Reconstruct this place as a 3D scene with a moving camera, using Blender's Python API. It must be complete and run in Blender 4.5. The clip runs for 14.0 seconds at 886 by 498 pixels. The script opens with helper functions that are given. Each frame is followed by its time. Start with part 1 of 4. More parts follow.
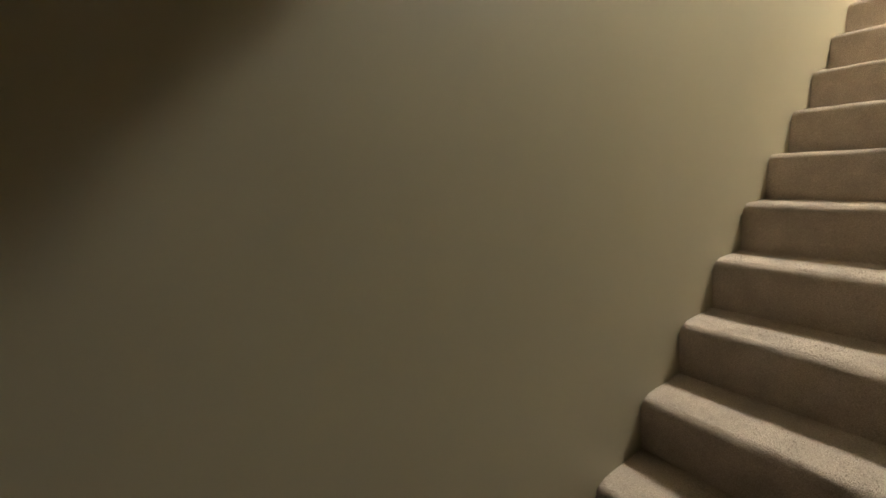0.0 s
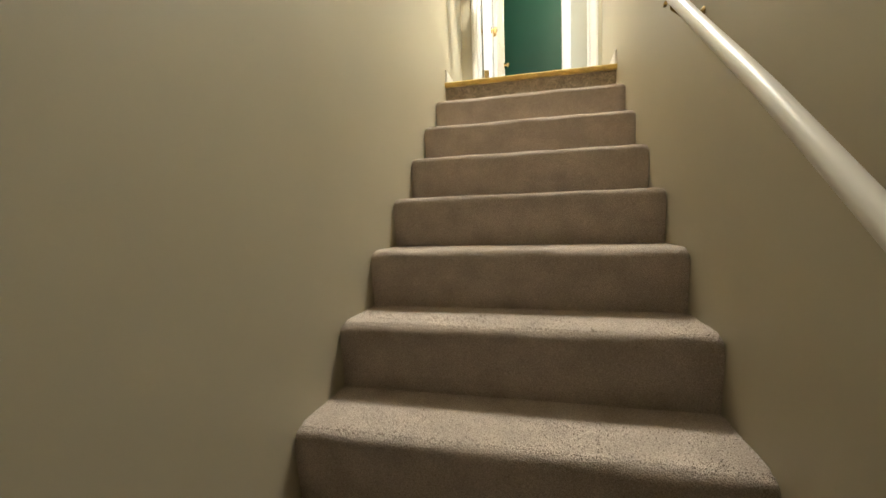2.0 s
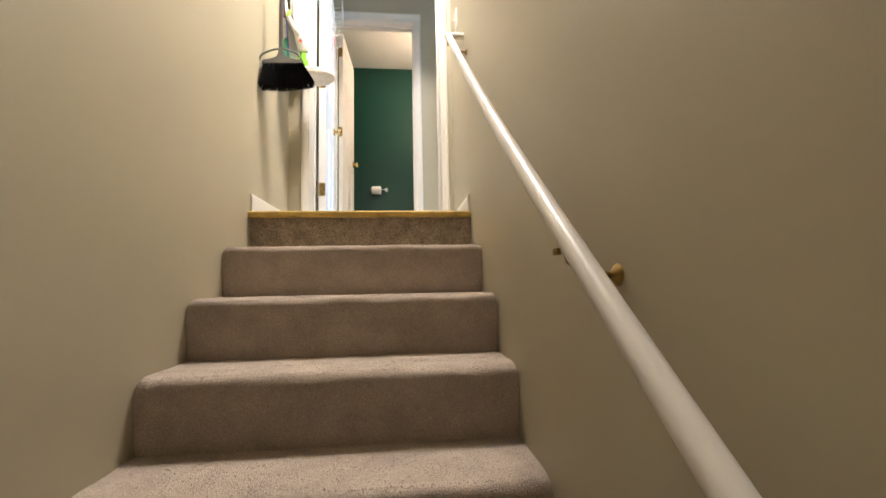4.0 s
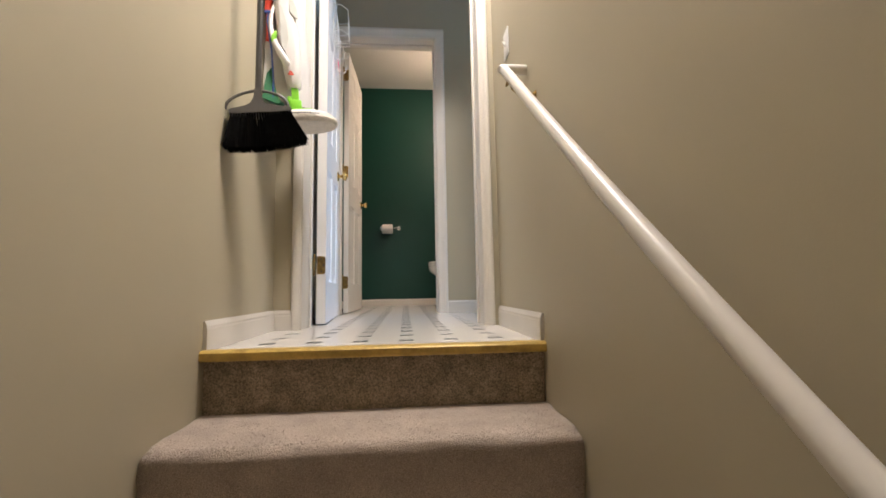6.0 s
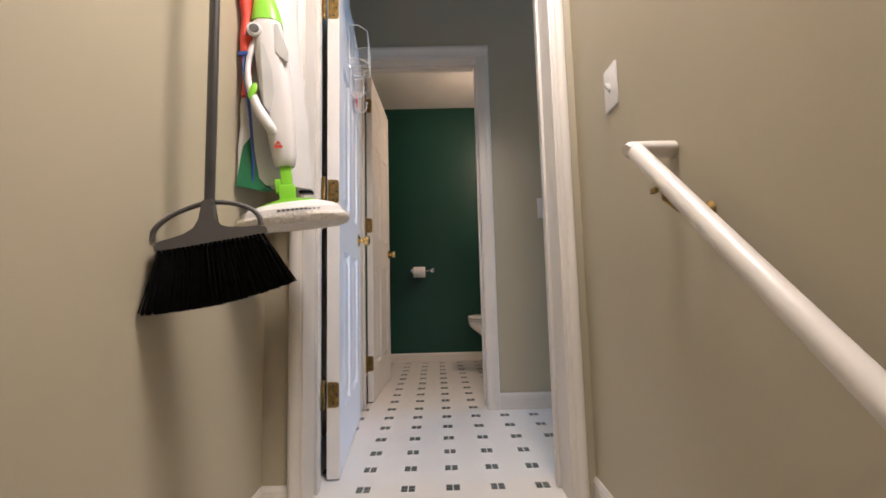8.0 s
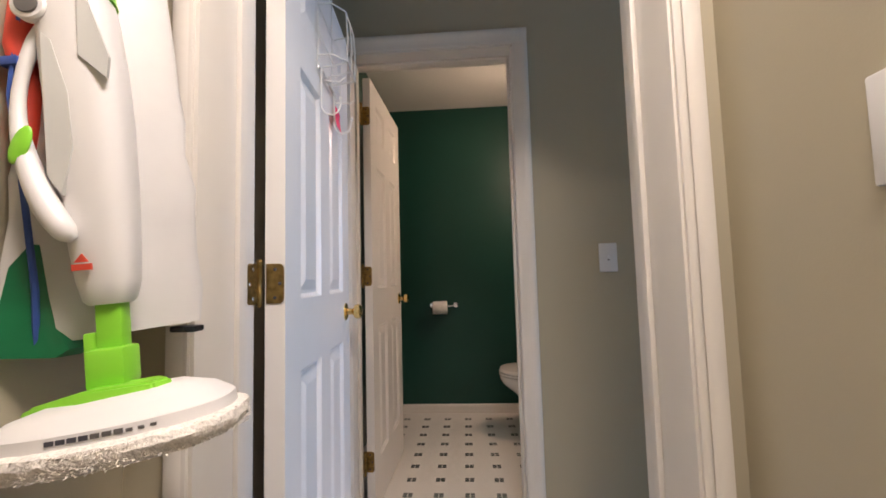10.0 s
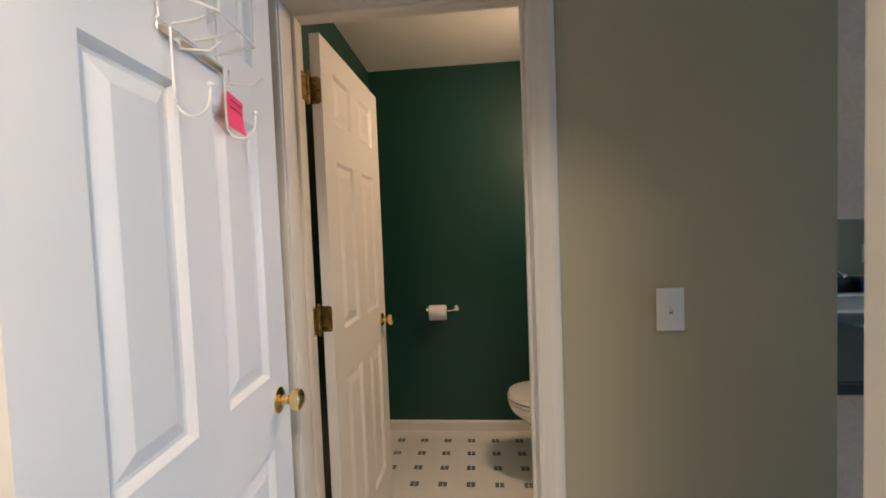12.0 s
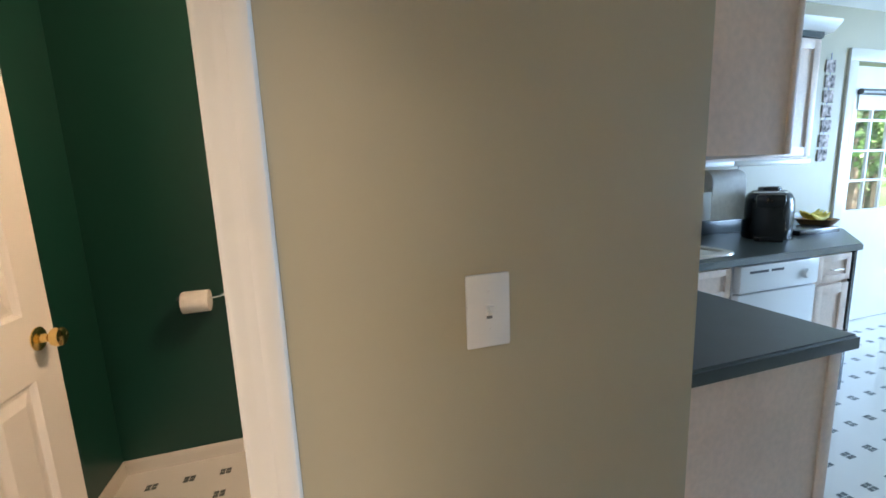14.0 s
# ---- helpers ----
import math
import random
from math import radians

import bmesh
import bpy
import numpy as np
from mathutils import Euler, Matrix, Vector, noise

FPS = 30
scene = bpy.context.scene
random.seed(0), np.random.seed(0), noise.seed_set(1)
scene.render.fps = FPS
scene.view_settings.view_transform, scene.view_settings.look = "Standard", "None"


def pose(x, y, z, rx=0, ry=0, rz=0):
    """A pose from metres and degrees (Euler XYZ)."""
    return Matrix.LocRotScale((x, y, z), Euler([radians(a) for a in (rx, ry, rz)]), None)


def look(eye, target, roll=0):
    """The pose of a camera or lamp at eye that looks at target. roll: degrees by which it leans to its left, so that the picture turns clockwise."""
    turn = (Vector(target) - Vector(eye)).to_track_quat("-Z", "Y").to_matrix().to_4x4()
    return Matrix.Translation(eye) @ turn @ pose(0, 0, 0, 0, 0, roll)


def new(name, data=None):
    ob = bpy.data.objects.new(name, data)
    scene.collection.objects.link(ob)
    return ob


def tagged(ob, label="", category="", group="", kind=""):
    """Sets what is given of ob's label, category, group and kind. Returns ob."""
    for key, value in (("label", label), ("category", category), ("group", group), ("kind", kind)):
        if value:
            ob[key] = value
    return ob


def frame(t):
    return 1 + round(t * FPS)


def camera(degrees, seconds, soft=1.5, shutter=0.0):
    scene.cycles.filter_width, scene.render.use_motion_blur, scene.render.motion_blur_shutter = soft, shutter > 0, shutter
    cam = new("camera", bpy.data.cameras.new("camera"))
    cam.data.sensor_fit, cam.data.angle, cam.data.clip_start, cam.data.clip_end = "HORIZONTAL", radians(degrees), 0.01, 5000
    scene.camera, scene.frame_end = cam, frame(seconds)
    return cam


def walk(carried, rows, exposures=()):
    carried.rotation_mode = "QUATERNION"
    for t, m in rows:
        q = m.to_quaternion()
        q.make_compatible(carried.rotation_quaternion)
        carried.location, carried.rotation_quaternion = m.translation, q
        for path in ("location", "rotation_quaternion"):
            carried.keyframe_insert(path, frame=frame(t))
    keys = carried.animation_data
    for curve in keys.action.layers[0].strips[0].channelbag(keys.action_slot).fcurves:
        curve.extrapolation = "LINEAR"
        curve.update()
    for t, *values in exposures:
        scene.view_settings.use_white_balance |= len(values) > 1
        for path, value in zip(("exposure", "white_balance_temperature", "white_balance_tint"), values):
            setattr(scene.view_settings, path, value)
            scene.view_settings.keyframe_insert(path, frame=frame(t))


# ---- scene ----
cam = camera(94.9, 14.0, soft=1.7)

# The walk: seconds, eye, target, lean
PATH = [
    (0, (0.644, -3.512, -0.984), (-0.956, -2.371, -1.355), -2.7),
    (0.5, (0.676, -3.266, -1.004), (-0.632, -1.79, -1.341), -3.0),
    (1, (0.636, -2.997, -1.032), (-0.349, -1.28, -1.324), -2.2),
    (1.5, (0.576, -2.807, -0.991), (-0.113, -0.945, -1.233), -2.0),
    (2, (0.601, -2.605, -0.866), (0.12, -0.669, -1.011), -1.7),
    (2.5, (0.649, -2.466, -0.716), (0.336, -0.491, -0.737), -1.3),
    (3, (0.663, -2.309, -0.581), (0.525, -0.315, -0.513), -1.2),
    (3.5, (0.689, -2.113, -0.453), (0.734, -0.118, -0.318), -1.0),
    (4, (0.705, -1.915, -0.34), (0.895, 0.069, -0.174), -1.1),
    (6.5, (0.596, -1.125, 0.306), (0.734, 0.861, 0.501), -1.0),
    (7, (0.606, -0.991, 0.434), (0.693, 0.998, 0.623), -1.3),
    (7.5, (0.59, -0.835, 0.55), (0.638, 1.155, 0.737), -1.3),
    (8, (0.557, -0.691, 0.679), (0.578, 1.3, 0.865), -1.4),
    (8.5, (0.578, -0.555, 0.759), (0.572, 1.437, 0.944), -1.6),
    (9, (0.586, -0.404, 0.87), (0.552, 1.587, 1.051), -1.6),
    (9.2, (0.576, -0.336, 0.911), (0.522, 1.656, 1.088), -1.5),
    (11.3, (0.648, 0.29, 1.27), (0.483, 2.283, 1.278), -2.1),
    (11.5, (0.632, 0.335, 1.304), (0.474, 2.328, 1.282), -2.1),
    (12, (0.656, 0.473, 1.35), (0.479, 2.463, 1.268), -2.2),
    (12.5, (0.671, 0.584, 1.418), (0.521, 2.573, 1.278), -2.4),
    (13, (0.715, 0.739, 1.365), (0.674, 2.728, 1.157), -2.5),
    (13.5, (0.793, 0.892, 1.326), (0.999, 2.863, 1.06), -2.4),
    (14, (0.927, 1.062, 1.315), (1.507, 2.949, 0.991), -2.3),
]
walk(cam, [(t, look(e, g, r)) for t, e, g, r in PATH],
     exposures=[(0.0, 4.82, 6100, 2), (1.0, 4.57, 6050, 0), (2.0, 4.45, 5900, 2), (3.0, 4.15, 5950, 7), (4.2, 3.74, 6000, 13), (6.4, 2.9, 5900, 16), (9.0, 2.52, 5950, 21), (11.4, 2.48, 6450, 18), (12.5, 2.84, 6650, 15), (13.4, 3.16, 6800, 16), (14.0, 3.18, 6850, 17)])

# ------------------------------------------------------------------ plan
W = 1.025            # width of the stairwell
RISE, RUN = 0.1975, 0.2495
RISE_TOP, RUN_TOP = 0.183, 0.273
STEPS = 13
LOW = -RISE_TOP - RISE * (STEPS - 1)  # lower floor
CEIL = 2.44
Y1, Y2 = 0.615, 0.808      # wall with the entry door
Y3, Y4 = 1.62, 1.77       # wall between hall and washroom
YB = 3.19                  # outer wall
OPEN1 = (0.124, 0.949)     # entry opening
OPEN2 = (0.109, 0.808)     # washroom opening
HEAD = 2.035
HEAD2 = 2.034               # underside of the washroom head
XE = 1.588                 # end of the hall's far wall
XR = 7.6                   # far end of the kitchen
COUNTER = 0.885

# ------------------------------------------------------------------ light
world = bpy.data.worlds.new("sky")
scene.world = world
world.use_nodes = True
wn = world.node_tree.nodes
sky = wn.new("ShaderNodeTexSky")
sky.sky_type = "NISHITA"
sky.sun_disc = False
sky.sun_elevation, sky.sun_rotation = radians(48), radians(200)
world.node_tree.links.new(sky.outputs[0], wn["Background"].inputs[0])
wn["Background"].inputs[1].default_value = 0.1

sun = new("sun", bpy.data.lights.new("sun", "SUN"))
sun.data.energy, sun.data.angle, sun.data.color = 5.0, radians(0.5), (1.0, 0.95, 0.86)
sun.matrix_world = look((0, 0, 10), (-2.0, 5.0, 3.0))


def area_lamp(name, eye, target, sx, sy, watts, color):
    lamp = new(name, bpy.data.lights.new(name, "AREA"))
    lamp.data.shape, lamp.data.size, lamp.data.size_y = "RECTANGLE", sx, sy
    lamp.data.energy, lamp.data.color = watts, color
    lamp.matrix_world = look(eye, target)
    return lamp


WARM = (1.0, 0.885, 0.74)
DAY = (0.34, 0.62, 1.0)
area_lamp("landing_lamp", (0.82, -0.06, 2.35), (0.36, -0.38, 1.0), 0.46, 0.46, 7.1, WARM)
area_lamp("washroom_lamp", (1.44, 2.35, 2.0), (0.3, 2.5, 1.2), 0.12, 0.5, 4.3, (1.0, 0.70, 0.44))
area_lamp("daylight_east", (XR - 0.02, 1.35, 1.5), (0.0, 1.3, 1.0), 0.98, 1.2, 26, DAY)


# ------------------------------------------------------------------ materials
def material(name, color, rough=0.6, metal=0.0, vary=0.06, scale=3.0, grain=0.0, grain_scale=300.0,
             bump=0.0, bump_scale=200.0, coat=0.0, color2=None, kind="noise"):
    m = bpy.data.materials.new(name)
    m.use_nodes = True
    nt = m.node_tree
    n, ln = nt.nodes, nt.links
    b = n["Principled BSDF"]
    b.inputs["Roughness"].default_value = rough
    b.inputs["Metallic"].default_value = metal
    b.inputs["Coat Weight"].default_value = coat
    b.inputs["Coat Roughness"].default_value = 0.15
    tc = n.new("ShaderNodeTexCoord")
    big = n.new("ShaderNodeTexNoise")
    big.inputs["Scale"].default_value = scale
    big.inputs["Detail"].default_value = 5
    ln.new(tc.outputs["Object"], big.inputs["Vector"])
    lo = [max(0.0, c * (1 - vary * 2)) for c in color]
    hi = [min(1.0, c * (1 + vary * 2)) for c in (color2 or color)]
    ramp = n.new("ShaderNodeValToRGB")
    ramp.color_ramp.elements[0].position, ramp.color_ramp.elements[1].position = 0.3, 0.7
    ramp.color_ramp.elements[0].color, ramp.color_ramp.elements[1].color = (*lo, 1), (*hi, 1)
    ln.new(big.outputs["Fac"], ramp.inputs[0])
    out = ramp.outputs[0]
    if grain:
        fine = n.new("ShaderNodeTexNoise")
        fine.inputs["Scale"].default_value = grain_scale
        fine.inputs["Detail"].default_value = 3
        ln.new(tc.outputs["Object"], fine.inputs["Vector"])
        rng = n.new("ShaderNodeMapRange")
        rng.inputs["From Min"].default_value, rng.inputs["From Max"].default_value = 0.3, 0.7
        rng.inputs["To Min"].default_value, rng.inputs["To Max"].default_value = 1 - grain, 1 + grain
        ln.new(fine.outputs["Fac"], rng.inputs["Value"])
        mul = n.new("ShaderNodeVectorMath")
        mul.operation = "SCALE"
        ln.new(out, mul.inputs[0])
        ln.new(rng.outputs[0], mul.inputs["Scale"])
        out = mul.outputs[0]
    ln.new(out, b.inputs["Base Color"])
    if bump:
        t = n.new("ShaderNodeTexNoise")
        t.inputs["Scale"].default_value = bump_scale
        t.inputs["Detail"].default_value = 4
        ln.new(tc.outputs["Object"], t.inputs["Vector"])
        bp = n.new("ShaderNodeBump")
        bp.inputs["Strength"].default_value = bump
        bp.inputs["Distance"].default_value = 0.004
        ln.new(t.outputs["Fac"], bp.inputs["Height"])
        ln.new(bp.outputs[0], b.inputs["Normal"])
    if rough > 0.2:
        rr = n.new("ShaderNodeMapRange")
        rr.inputs["To Min"].default_value, rr.inputs["To Max"].default_value = rough * 0.96, min(1.0, rough * 1.04)
        ln.new(big.outputs["Fac"], rr.inputs["Value"])
        ln.new(rr.outputs[0], b.inputs["Roughness"])
    return m


PAINT = material("wall_paint", (0.425, 0.380, 0.273), 0.5, vary=0.025, scale=1.3, bump=0.05, bump_scale=260)
GREEN = material("green_paint", (0.005, 0.052, 0.039), 0.42, vary=0.05, scale=1.6, bump=0.10, bump_scale=240)
CEILING = material("ceiling_paint", (0.78, 0.76, 0.72), 0.9, vary=0.02, scale=2, bump=0.2, bump_scale=120)
TRIM = material("trim_paint", (0.68, 0.645, 0.59), 0.34, vary=0.02, scale=4, bump=0.04, bump_scale=90)
DOORP = material("door_paint", (0.76, 0.74, 0.71), 0.32, vary=0.015, scale=3, bump=0.05, bump_scale=70)
CARPET = material("carpet", (0.43, 0.358, 0.298), 0.95, vary=0.06, scale=11, grain=0.35, grain_scale=380, bump=1.0, bump_scale=330)
RISERC = material("riser_carpet", (0.29, 0.235, 0.17), 0.95, vary=0.14, scale=22, grain=0.55, grain_scale=210, bump=1.0, bump_scale=300)
VINYL = material("vinyl", (0.74, 0.715, 0.67), 0.17, vary=0.006, scale=3, grain=0.012, grain_scale=150, bump=0.05, bump_scale=60)
INLAY = material("inlay", (0.085, 0.098, 0.094), 0.32, vary=0.2, scale=60)
INLAY2 = material("inlay_far", (0.085, 0.098, 0.094), 0.32, vary=0.2, scale=60)
GOLD = material("gold_edge", (0.50, 0.34, 0.08), 0.38, metal=0.12, vary=0.10, scale=20, grain=0.1, grain_scale=90)
BRASS = material("brass", (0.78, 0.58, 0.24), 0.20, metal=1.0, vary=0.06, scale=40)
OLDBRASS = material("old_brass", (0.30, 0.20, 0.065), 0.36, metal=0.9, vary=0.2, scale=60)
CHROME = material("chrome", (0.85, 0.85, 0.86), 0.10, metal=1.0, vary=0.02)
WHITEP = material("white_plastic", (0.70, 0.69, 0.68), 0.35, vary=0.01)
GREY = material("grey_plastic", (0.115, 0.110, 0.105), 0.42, vary=0.05, scale=20)
STEEL = material("broom_steel", (0.10, 0.10, 0.105), 0.28, metal=0.6, vary=0.06, scale=12)
BLACK = material("black_bristle", (0.004, 0.004, 0.004), 0.95, vary=0.3, scale=60)
BLACK.node_tree.nodes["Principled BSDF"].inputs["Specular IOR Level"].default_value = 0.08
BLACKP = material("black_plastic", (0.015, 0.016, 0.018), 0.25, vary=0.1, scale=10)
LIME = material("lime_plastic", (0.24, 0.62, 0.035), 0.35, vary=0.03)
TERRY = material("terry_pad", (0.76, 0.72, 0.66), 0.95, vary=0.04, scale=30, grain=0.12, grain_scale=200, bump=1.0, bump_scale=160)
BAGW = material("bag_plastic", (0.64, 0.63, 0.62), 0.30, vary=0.03, scale=8)
BAGG = material("bag_green", (0.010, 0.14, 0.055), 0.32, vary=0.08, scale=8)
RED = material("red_cloth", (0.72, 0.07, 0.04), 0.5, vary=0.08, scale=14)
BLUE = material("blue_strap", (0.035, 0.08, 0.32), 0.5, vary=0.1, scale=20)
LOGO = material("logo_red", (0.55, 0.06, 0.03), 0.4)
INK = material("ink", (0.05, 0.05, 0.06), 0.5)
PINK = material("pink_paper", (0.90, 0.055, 0.16), 0.7, vary=0.03, scale=30)
PINKD = material("pencil", (0.42, 0.03, 0.08), 0.8)
WIRE = material("coated_wire", (0.78, 0.77, 0.72), 0.32, vary=0.02)
PORC = material("porcelain", (0.80, 0.78, 0.74), 0.10, vary=0.01, coat=0.5)
PAPER = material("paper", (0.82, 0.80, 0.77), 0.9, vary=0.03, scale=40, bump=0.3, bump_scale=200)
COUNTERM = material("counter_laminate", (0.028, 0.042, 0.042), 0.32, vary=0.12, scale=6, grain=0.35, grain_scale=500)
MAPLE = material("pale_maple", (0.78, 0.60, 0.50), 0.42, vary=0.05, scale=4, grain=0.06, grain_scale=60, bump=0.05, bump_scale=90)
APPL = material("appliance_white", (0.80, 0.81, 0.83), 0.25, vary=0.01)
SINKM = material("sink_biscuit", (0.78, 0.68, 0.55), 0.2, vary=0.02)
BANANA = material("banana", (0.75, 0.55, 0.06), 0.5, vary=0.15, scale=25)
BOWL = material("bowl_wood", (0.25, 0.12, 0.04), 0.5, vary=0.2, scale=20)
PHOTO = material("photo_dark", (0.07, 0.06, 0.055), 0.7, vary=0.6, scale=35, color2=(0.26, 0.21, 0.19))
LEAF = material("foliage", (0.13, 0.26, 0.08), 0.6, vary=0.4, scale=6)
GRASS = material("lawn", (0.06, 0.12, 0.035), 0.9, vary=0.3, scale=2)
BARK = material("bark", (0.10, 0.085, 0.065), 0.9, vary=0.3, scale=12, bump=0.6, bump_scale=40)
# Near black that stands for the shade in the recess under the cabinets.
DARKV = material("painted_gap_shade", (0.03, 0.025, 0.02), 0.9)
SOAP = material("blue_soap", (0.02, 0.10, 0.55), 0.15, vary=0.05)
CERAM = material("ceramic_jar", (0.55, 0.56, 0.54), 0.3)

GLASS = bpy.data.materials.new("glass")
GLASS.use_nodes = True
gb = GLASS.node_tree.nodes["Principled BSDF"]
gb.inputs["Transmission Weight"].default_value = 1.0
gb.inputs["Roughness"].default_value = 0.02
gb.inputs["IOR"].default_value = 1.45


# ------------------------------------------------------------------ mesh helpers
def box(bm, x0, x1, y0, y1, z0, z1, bevel=0.0, seg=2):
    m = Matrix.Translation(((x0 + x1) / 2, (y0 + y1) / 2, (z0 + z1) / 2)) @ Matrix.Diagonal((x1 - x0, y1 - y0, z1 - z0, 1))
    made = bmesh.ops.create_cube(bm, size=1, matrix=m)
    if bevel:
        edges = {e for v in made["verts"] for e in v.link_edges}
        bmesh.ops.bevel(bm, geom=list(edges), offset=bevel, segments=seg, affect="EDGES", profile=0.6)
    return bm


def prism(bm, outline, place):
    """A closed outline of (u, v) swept between place(u, v, 0) and place(u, v, 1)."""
    a = [bm.verts.new(place(u, v, 0)) for u, v in outline]
    b = [bm.verts.new(place(u, v, 1)) for u, v in outline]
    k = len(outline)
    for i in range(k):
        bm.faces.new((a[i], a[(i + 1) % k], b[(i + 1) % k], b[i]))
    bm.faces.new(a[::-1])
    bm.faces.new(b)
    return bm


def tube(bm, points, radius, sides=8, closed=False):
    """A round wire along points; radius is one number or one for each point."""
    pts = [Vector(p) for p in points]
    k = len(pts)
    rings = []
    ref = Vector((0.13, 0.21, 0.97))
    for i, p in enumerate(pts):
        if closed:
            d = pts[(i + 1) % k] - pts[i - 1]
        else:
            d = pts[min(i + 1, k - 1)] - pts[max(i - 1, 0)]
        d.normalize()
        u = d.cross(ref)
        if u.length < 0.05:
            u = d.cross(Vector((1, 0, 0)))
        u.normalize()
        v = d.cross(u)
        r = radius[i] if isinstance(radius, (list, tuple)) else radius
        rings.append([bm.verts.new(p + (u * math.cos(a) + v * math.sin(a)) * r)
                      for a in (2 * math.pi * j / sides for j in range(sides))])
    for i in range(k if closed else k - 1):
        a, b = rings[i], rings[(i + 1) % k]
        for j in range(sides):
            bm.faces.new((a[j], a[(j + 1) % sides], b[(j + 1) % sides], b[j]))
    if not closed:
        bm.faces.new(rings[0][::-1])
        bm.faces.new(rings[-1])
    return bm


def eased(points, steps=5):
    """A smooth run through the points, each a tuple of the same length."""
    out = []
    k = len(points)
    for i in range(k - 1):
        p0, p1, p2, p3 = points[max(i - 1, 0)], points[i], points[i + 1], points[min(i + 2, k - 1)]
        for j in range(steps):
            t = j / steps
            out.append(tuple(0.5 * (2 * b + (c - a) * t + (2 * a - 5 * b + 4 * c - d) * t * t + (3 * b - a - 3 * c + d) * t ** 3)
                             for a, b, c, d in zip(p0, p1, p2, p3)))
    return out + [points[-1]]


def loft(bm, rings, cap=True):
    """Skins rings of points, each of the same length."""
    made = [[bm.verts.new(p) for p in ring] for ring in rings]
    k = len(made[0])
    for a, b in zip(made, made[1:]):
        for j in range(k):
            bm.faces.new((a[j], a[(j + 1) % k], b[(j + 1) % k], b[j]))
    if cap:
        bm.faces.new(made[0][::-1])
        bm.faces.new(made[-1])
    return bm


def lathe(bm, profile, place, sides=20):
    """Turns (radius, height) round an axis; place maps (x, y, h) into the thing."""
    return loft(bm, [[place(r * math.cos(2 * math.pi * j / sides), r * math.sin(2 * math.pi * j / sides), h)
                      for j in range(sides)] for r, h in profile])


def mesh(name, bm, mat, smooth=False):
    bmesh.ops.recalc_face_normals(bm, faces=bm.faces)
    me = bpy.data.meshes.new(name)
    bm.to_mesh(me)
    bm.free()
    me.materials.append(mat)
    if smooth:
        me.shade_smooth()
        me.set_sharp_from_angle(angle=radians(38))
    return me


def part(name, bm, mat, parent=None, label="", smooth=True):
    ob = new(name, mesh(name, bm, mat, smooth))
    ob.parent = parent
    if label:
        ob["label"] = label
    return ob


def thing(name, label, category, m=None, group="", kind=""):
    ob = new(name)
    ob.empty_display_size = 0.05
    if m is not None:
        ob.matrix_world = m
    return tagged(ob, label, category, group, kind)


def structure(name, bm, mat, label, category, smooth=False):
    return tagged(part(name, bm, mat, None, "", smooth), label, category, "", "structure")


def B(*a, **k):
    return box(bmesh.new(), *a, **k)


# ------------------------------------------------------------------ walls, floors, ceilings
structure("wall_west", B(-0.115, 0, -8.0, Y4, LOW - 0.1, CEIL), PAINT, "smooth beige painted wall beside the carpeted stairs", "wall")
structure("wall_east", box(B(W, W + 0.115, -3.40, Y1, LOW - 0.1, CEIL), W, W + 0.115, -3.72, -3.40, -0.004, CEIL), PAINT, "smooth beige painted stair wall that carries the handrail", "wall")
# Added out of view: closes the well above the edge that blocks the landing lamp.
structure("wall_shade_end", B(0, W, -2.96, -2.84, -0.004, CEIL), PAINT, "unseen plain beige wall added above the shading low ceiling", "wall")
structure("wall_south", B(-0.115, 4.2, -8.1, -8.0, LOW - 0.1, 0.0), PAINT, "plain beige wall closing the lower room", "wall")
structure("wall_lower_east", B(4.1, 4.2, -8.0, -3.3, LOW - 0.1, 0.0), PAINT, "plain beige side wall of the lower room", "wall")
structure("wall_lower_north", B(W + 0.115, 4.1, -3.40, -3.30, LOW - 0.1, 0.0), PAINT, "plain beige end wall of the lower room", "wall")

bm = bmesh.new()
box(bm, 0, OPEN1[0] - 0.02, Y1, Y2, 0, CEIL)
box(bm, OPEN1[1] + 0.02, XR, Y1, Y2, 0, CEIL)
box(bm, OPEN1[0] - 0.02, OPEN1[1] + 0.02, Y1, Y2, HEAD + 0.02, CEIL)
structure("wall_entry", bm, PAINT, "beige painted wall with the doorway at the stair head", "wall")

bm = bmesh.new()
box(bm, 0, OPEN2[0] - 0.02, Y3, Y4 - 0.004, 0, CEIL)
box(bm, OPEN2[1] + 0.02, XE, Y3, Y4 - 0.004, 0, CEIL)
box(bm, OPEN2[0] - 0.02, OPEN2[1] + 0.02, Y3, Y4 - 0.004, HEAD2 + 0.02, CEIL)
structure("wall_hall", bm, PAINT, "olive beige painted hall wall with the washroom doorway", "wall")

bm = bmesh.new()
box(bm, -0.045, OPEN2[0] - 0.02, Y4 - 0.004, Y4, 0, CEIL)
box(bm, OPEN2[1] + 0.02, 1.45, Y4 - 0.004, Y4, 0, CEIL)
box(bm, OPEN2[0] - 0.02, OPEN2[1] + 0.02, Y4 - 0.004, Y4, HEAD2 + 0.02, CEIL)
structure("wall_washroom_front", bm, GREEN, "dark hunter green painted wall round the washroom doorway", "wall")
structure("wall_washroom_west", B(-0.115, -0.045, Y4, YB, 0, CEIL), GREEN, "dark hunter green painted washroom side wall", "wall")
structure("wall_washroom_east", B(1.45, 1.455, Y4, YB, 0, CEIL), GREEN, "dark hunter green painted wall behind the toilet", "wall")
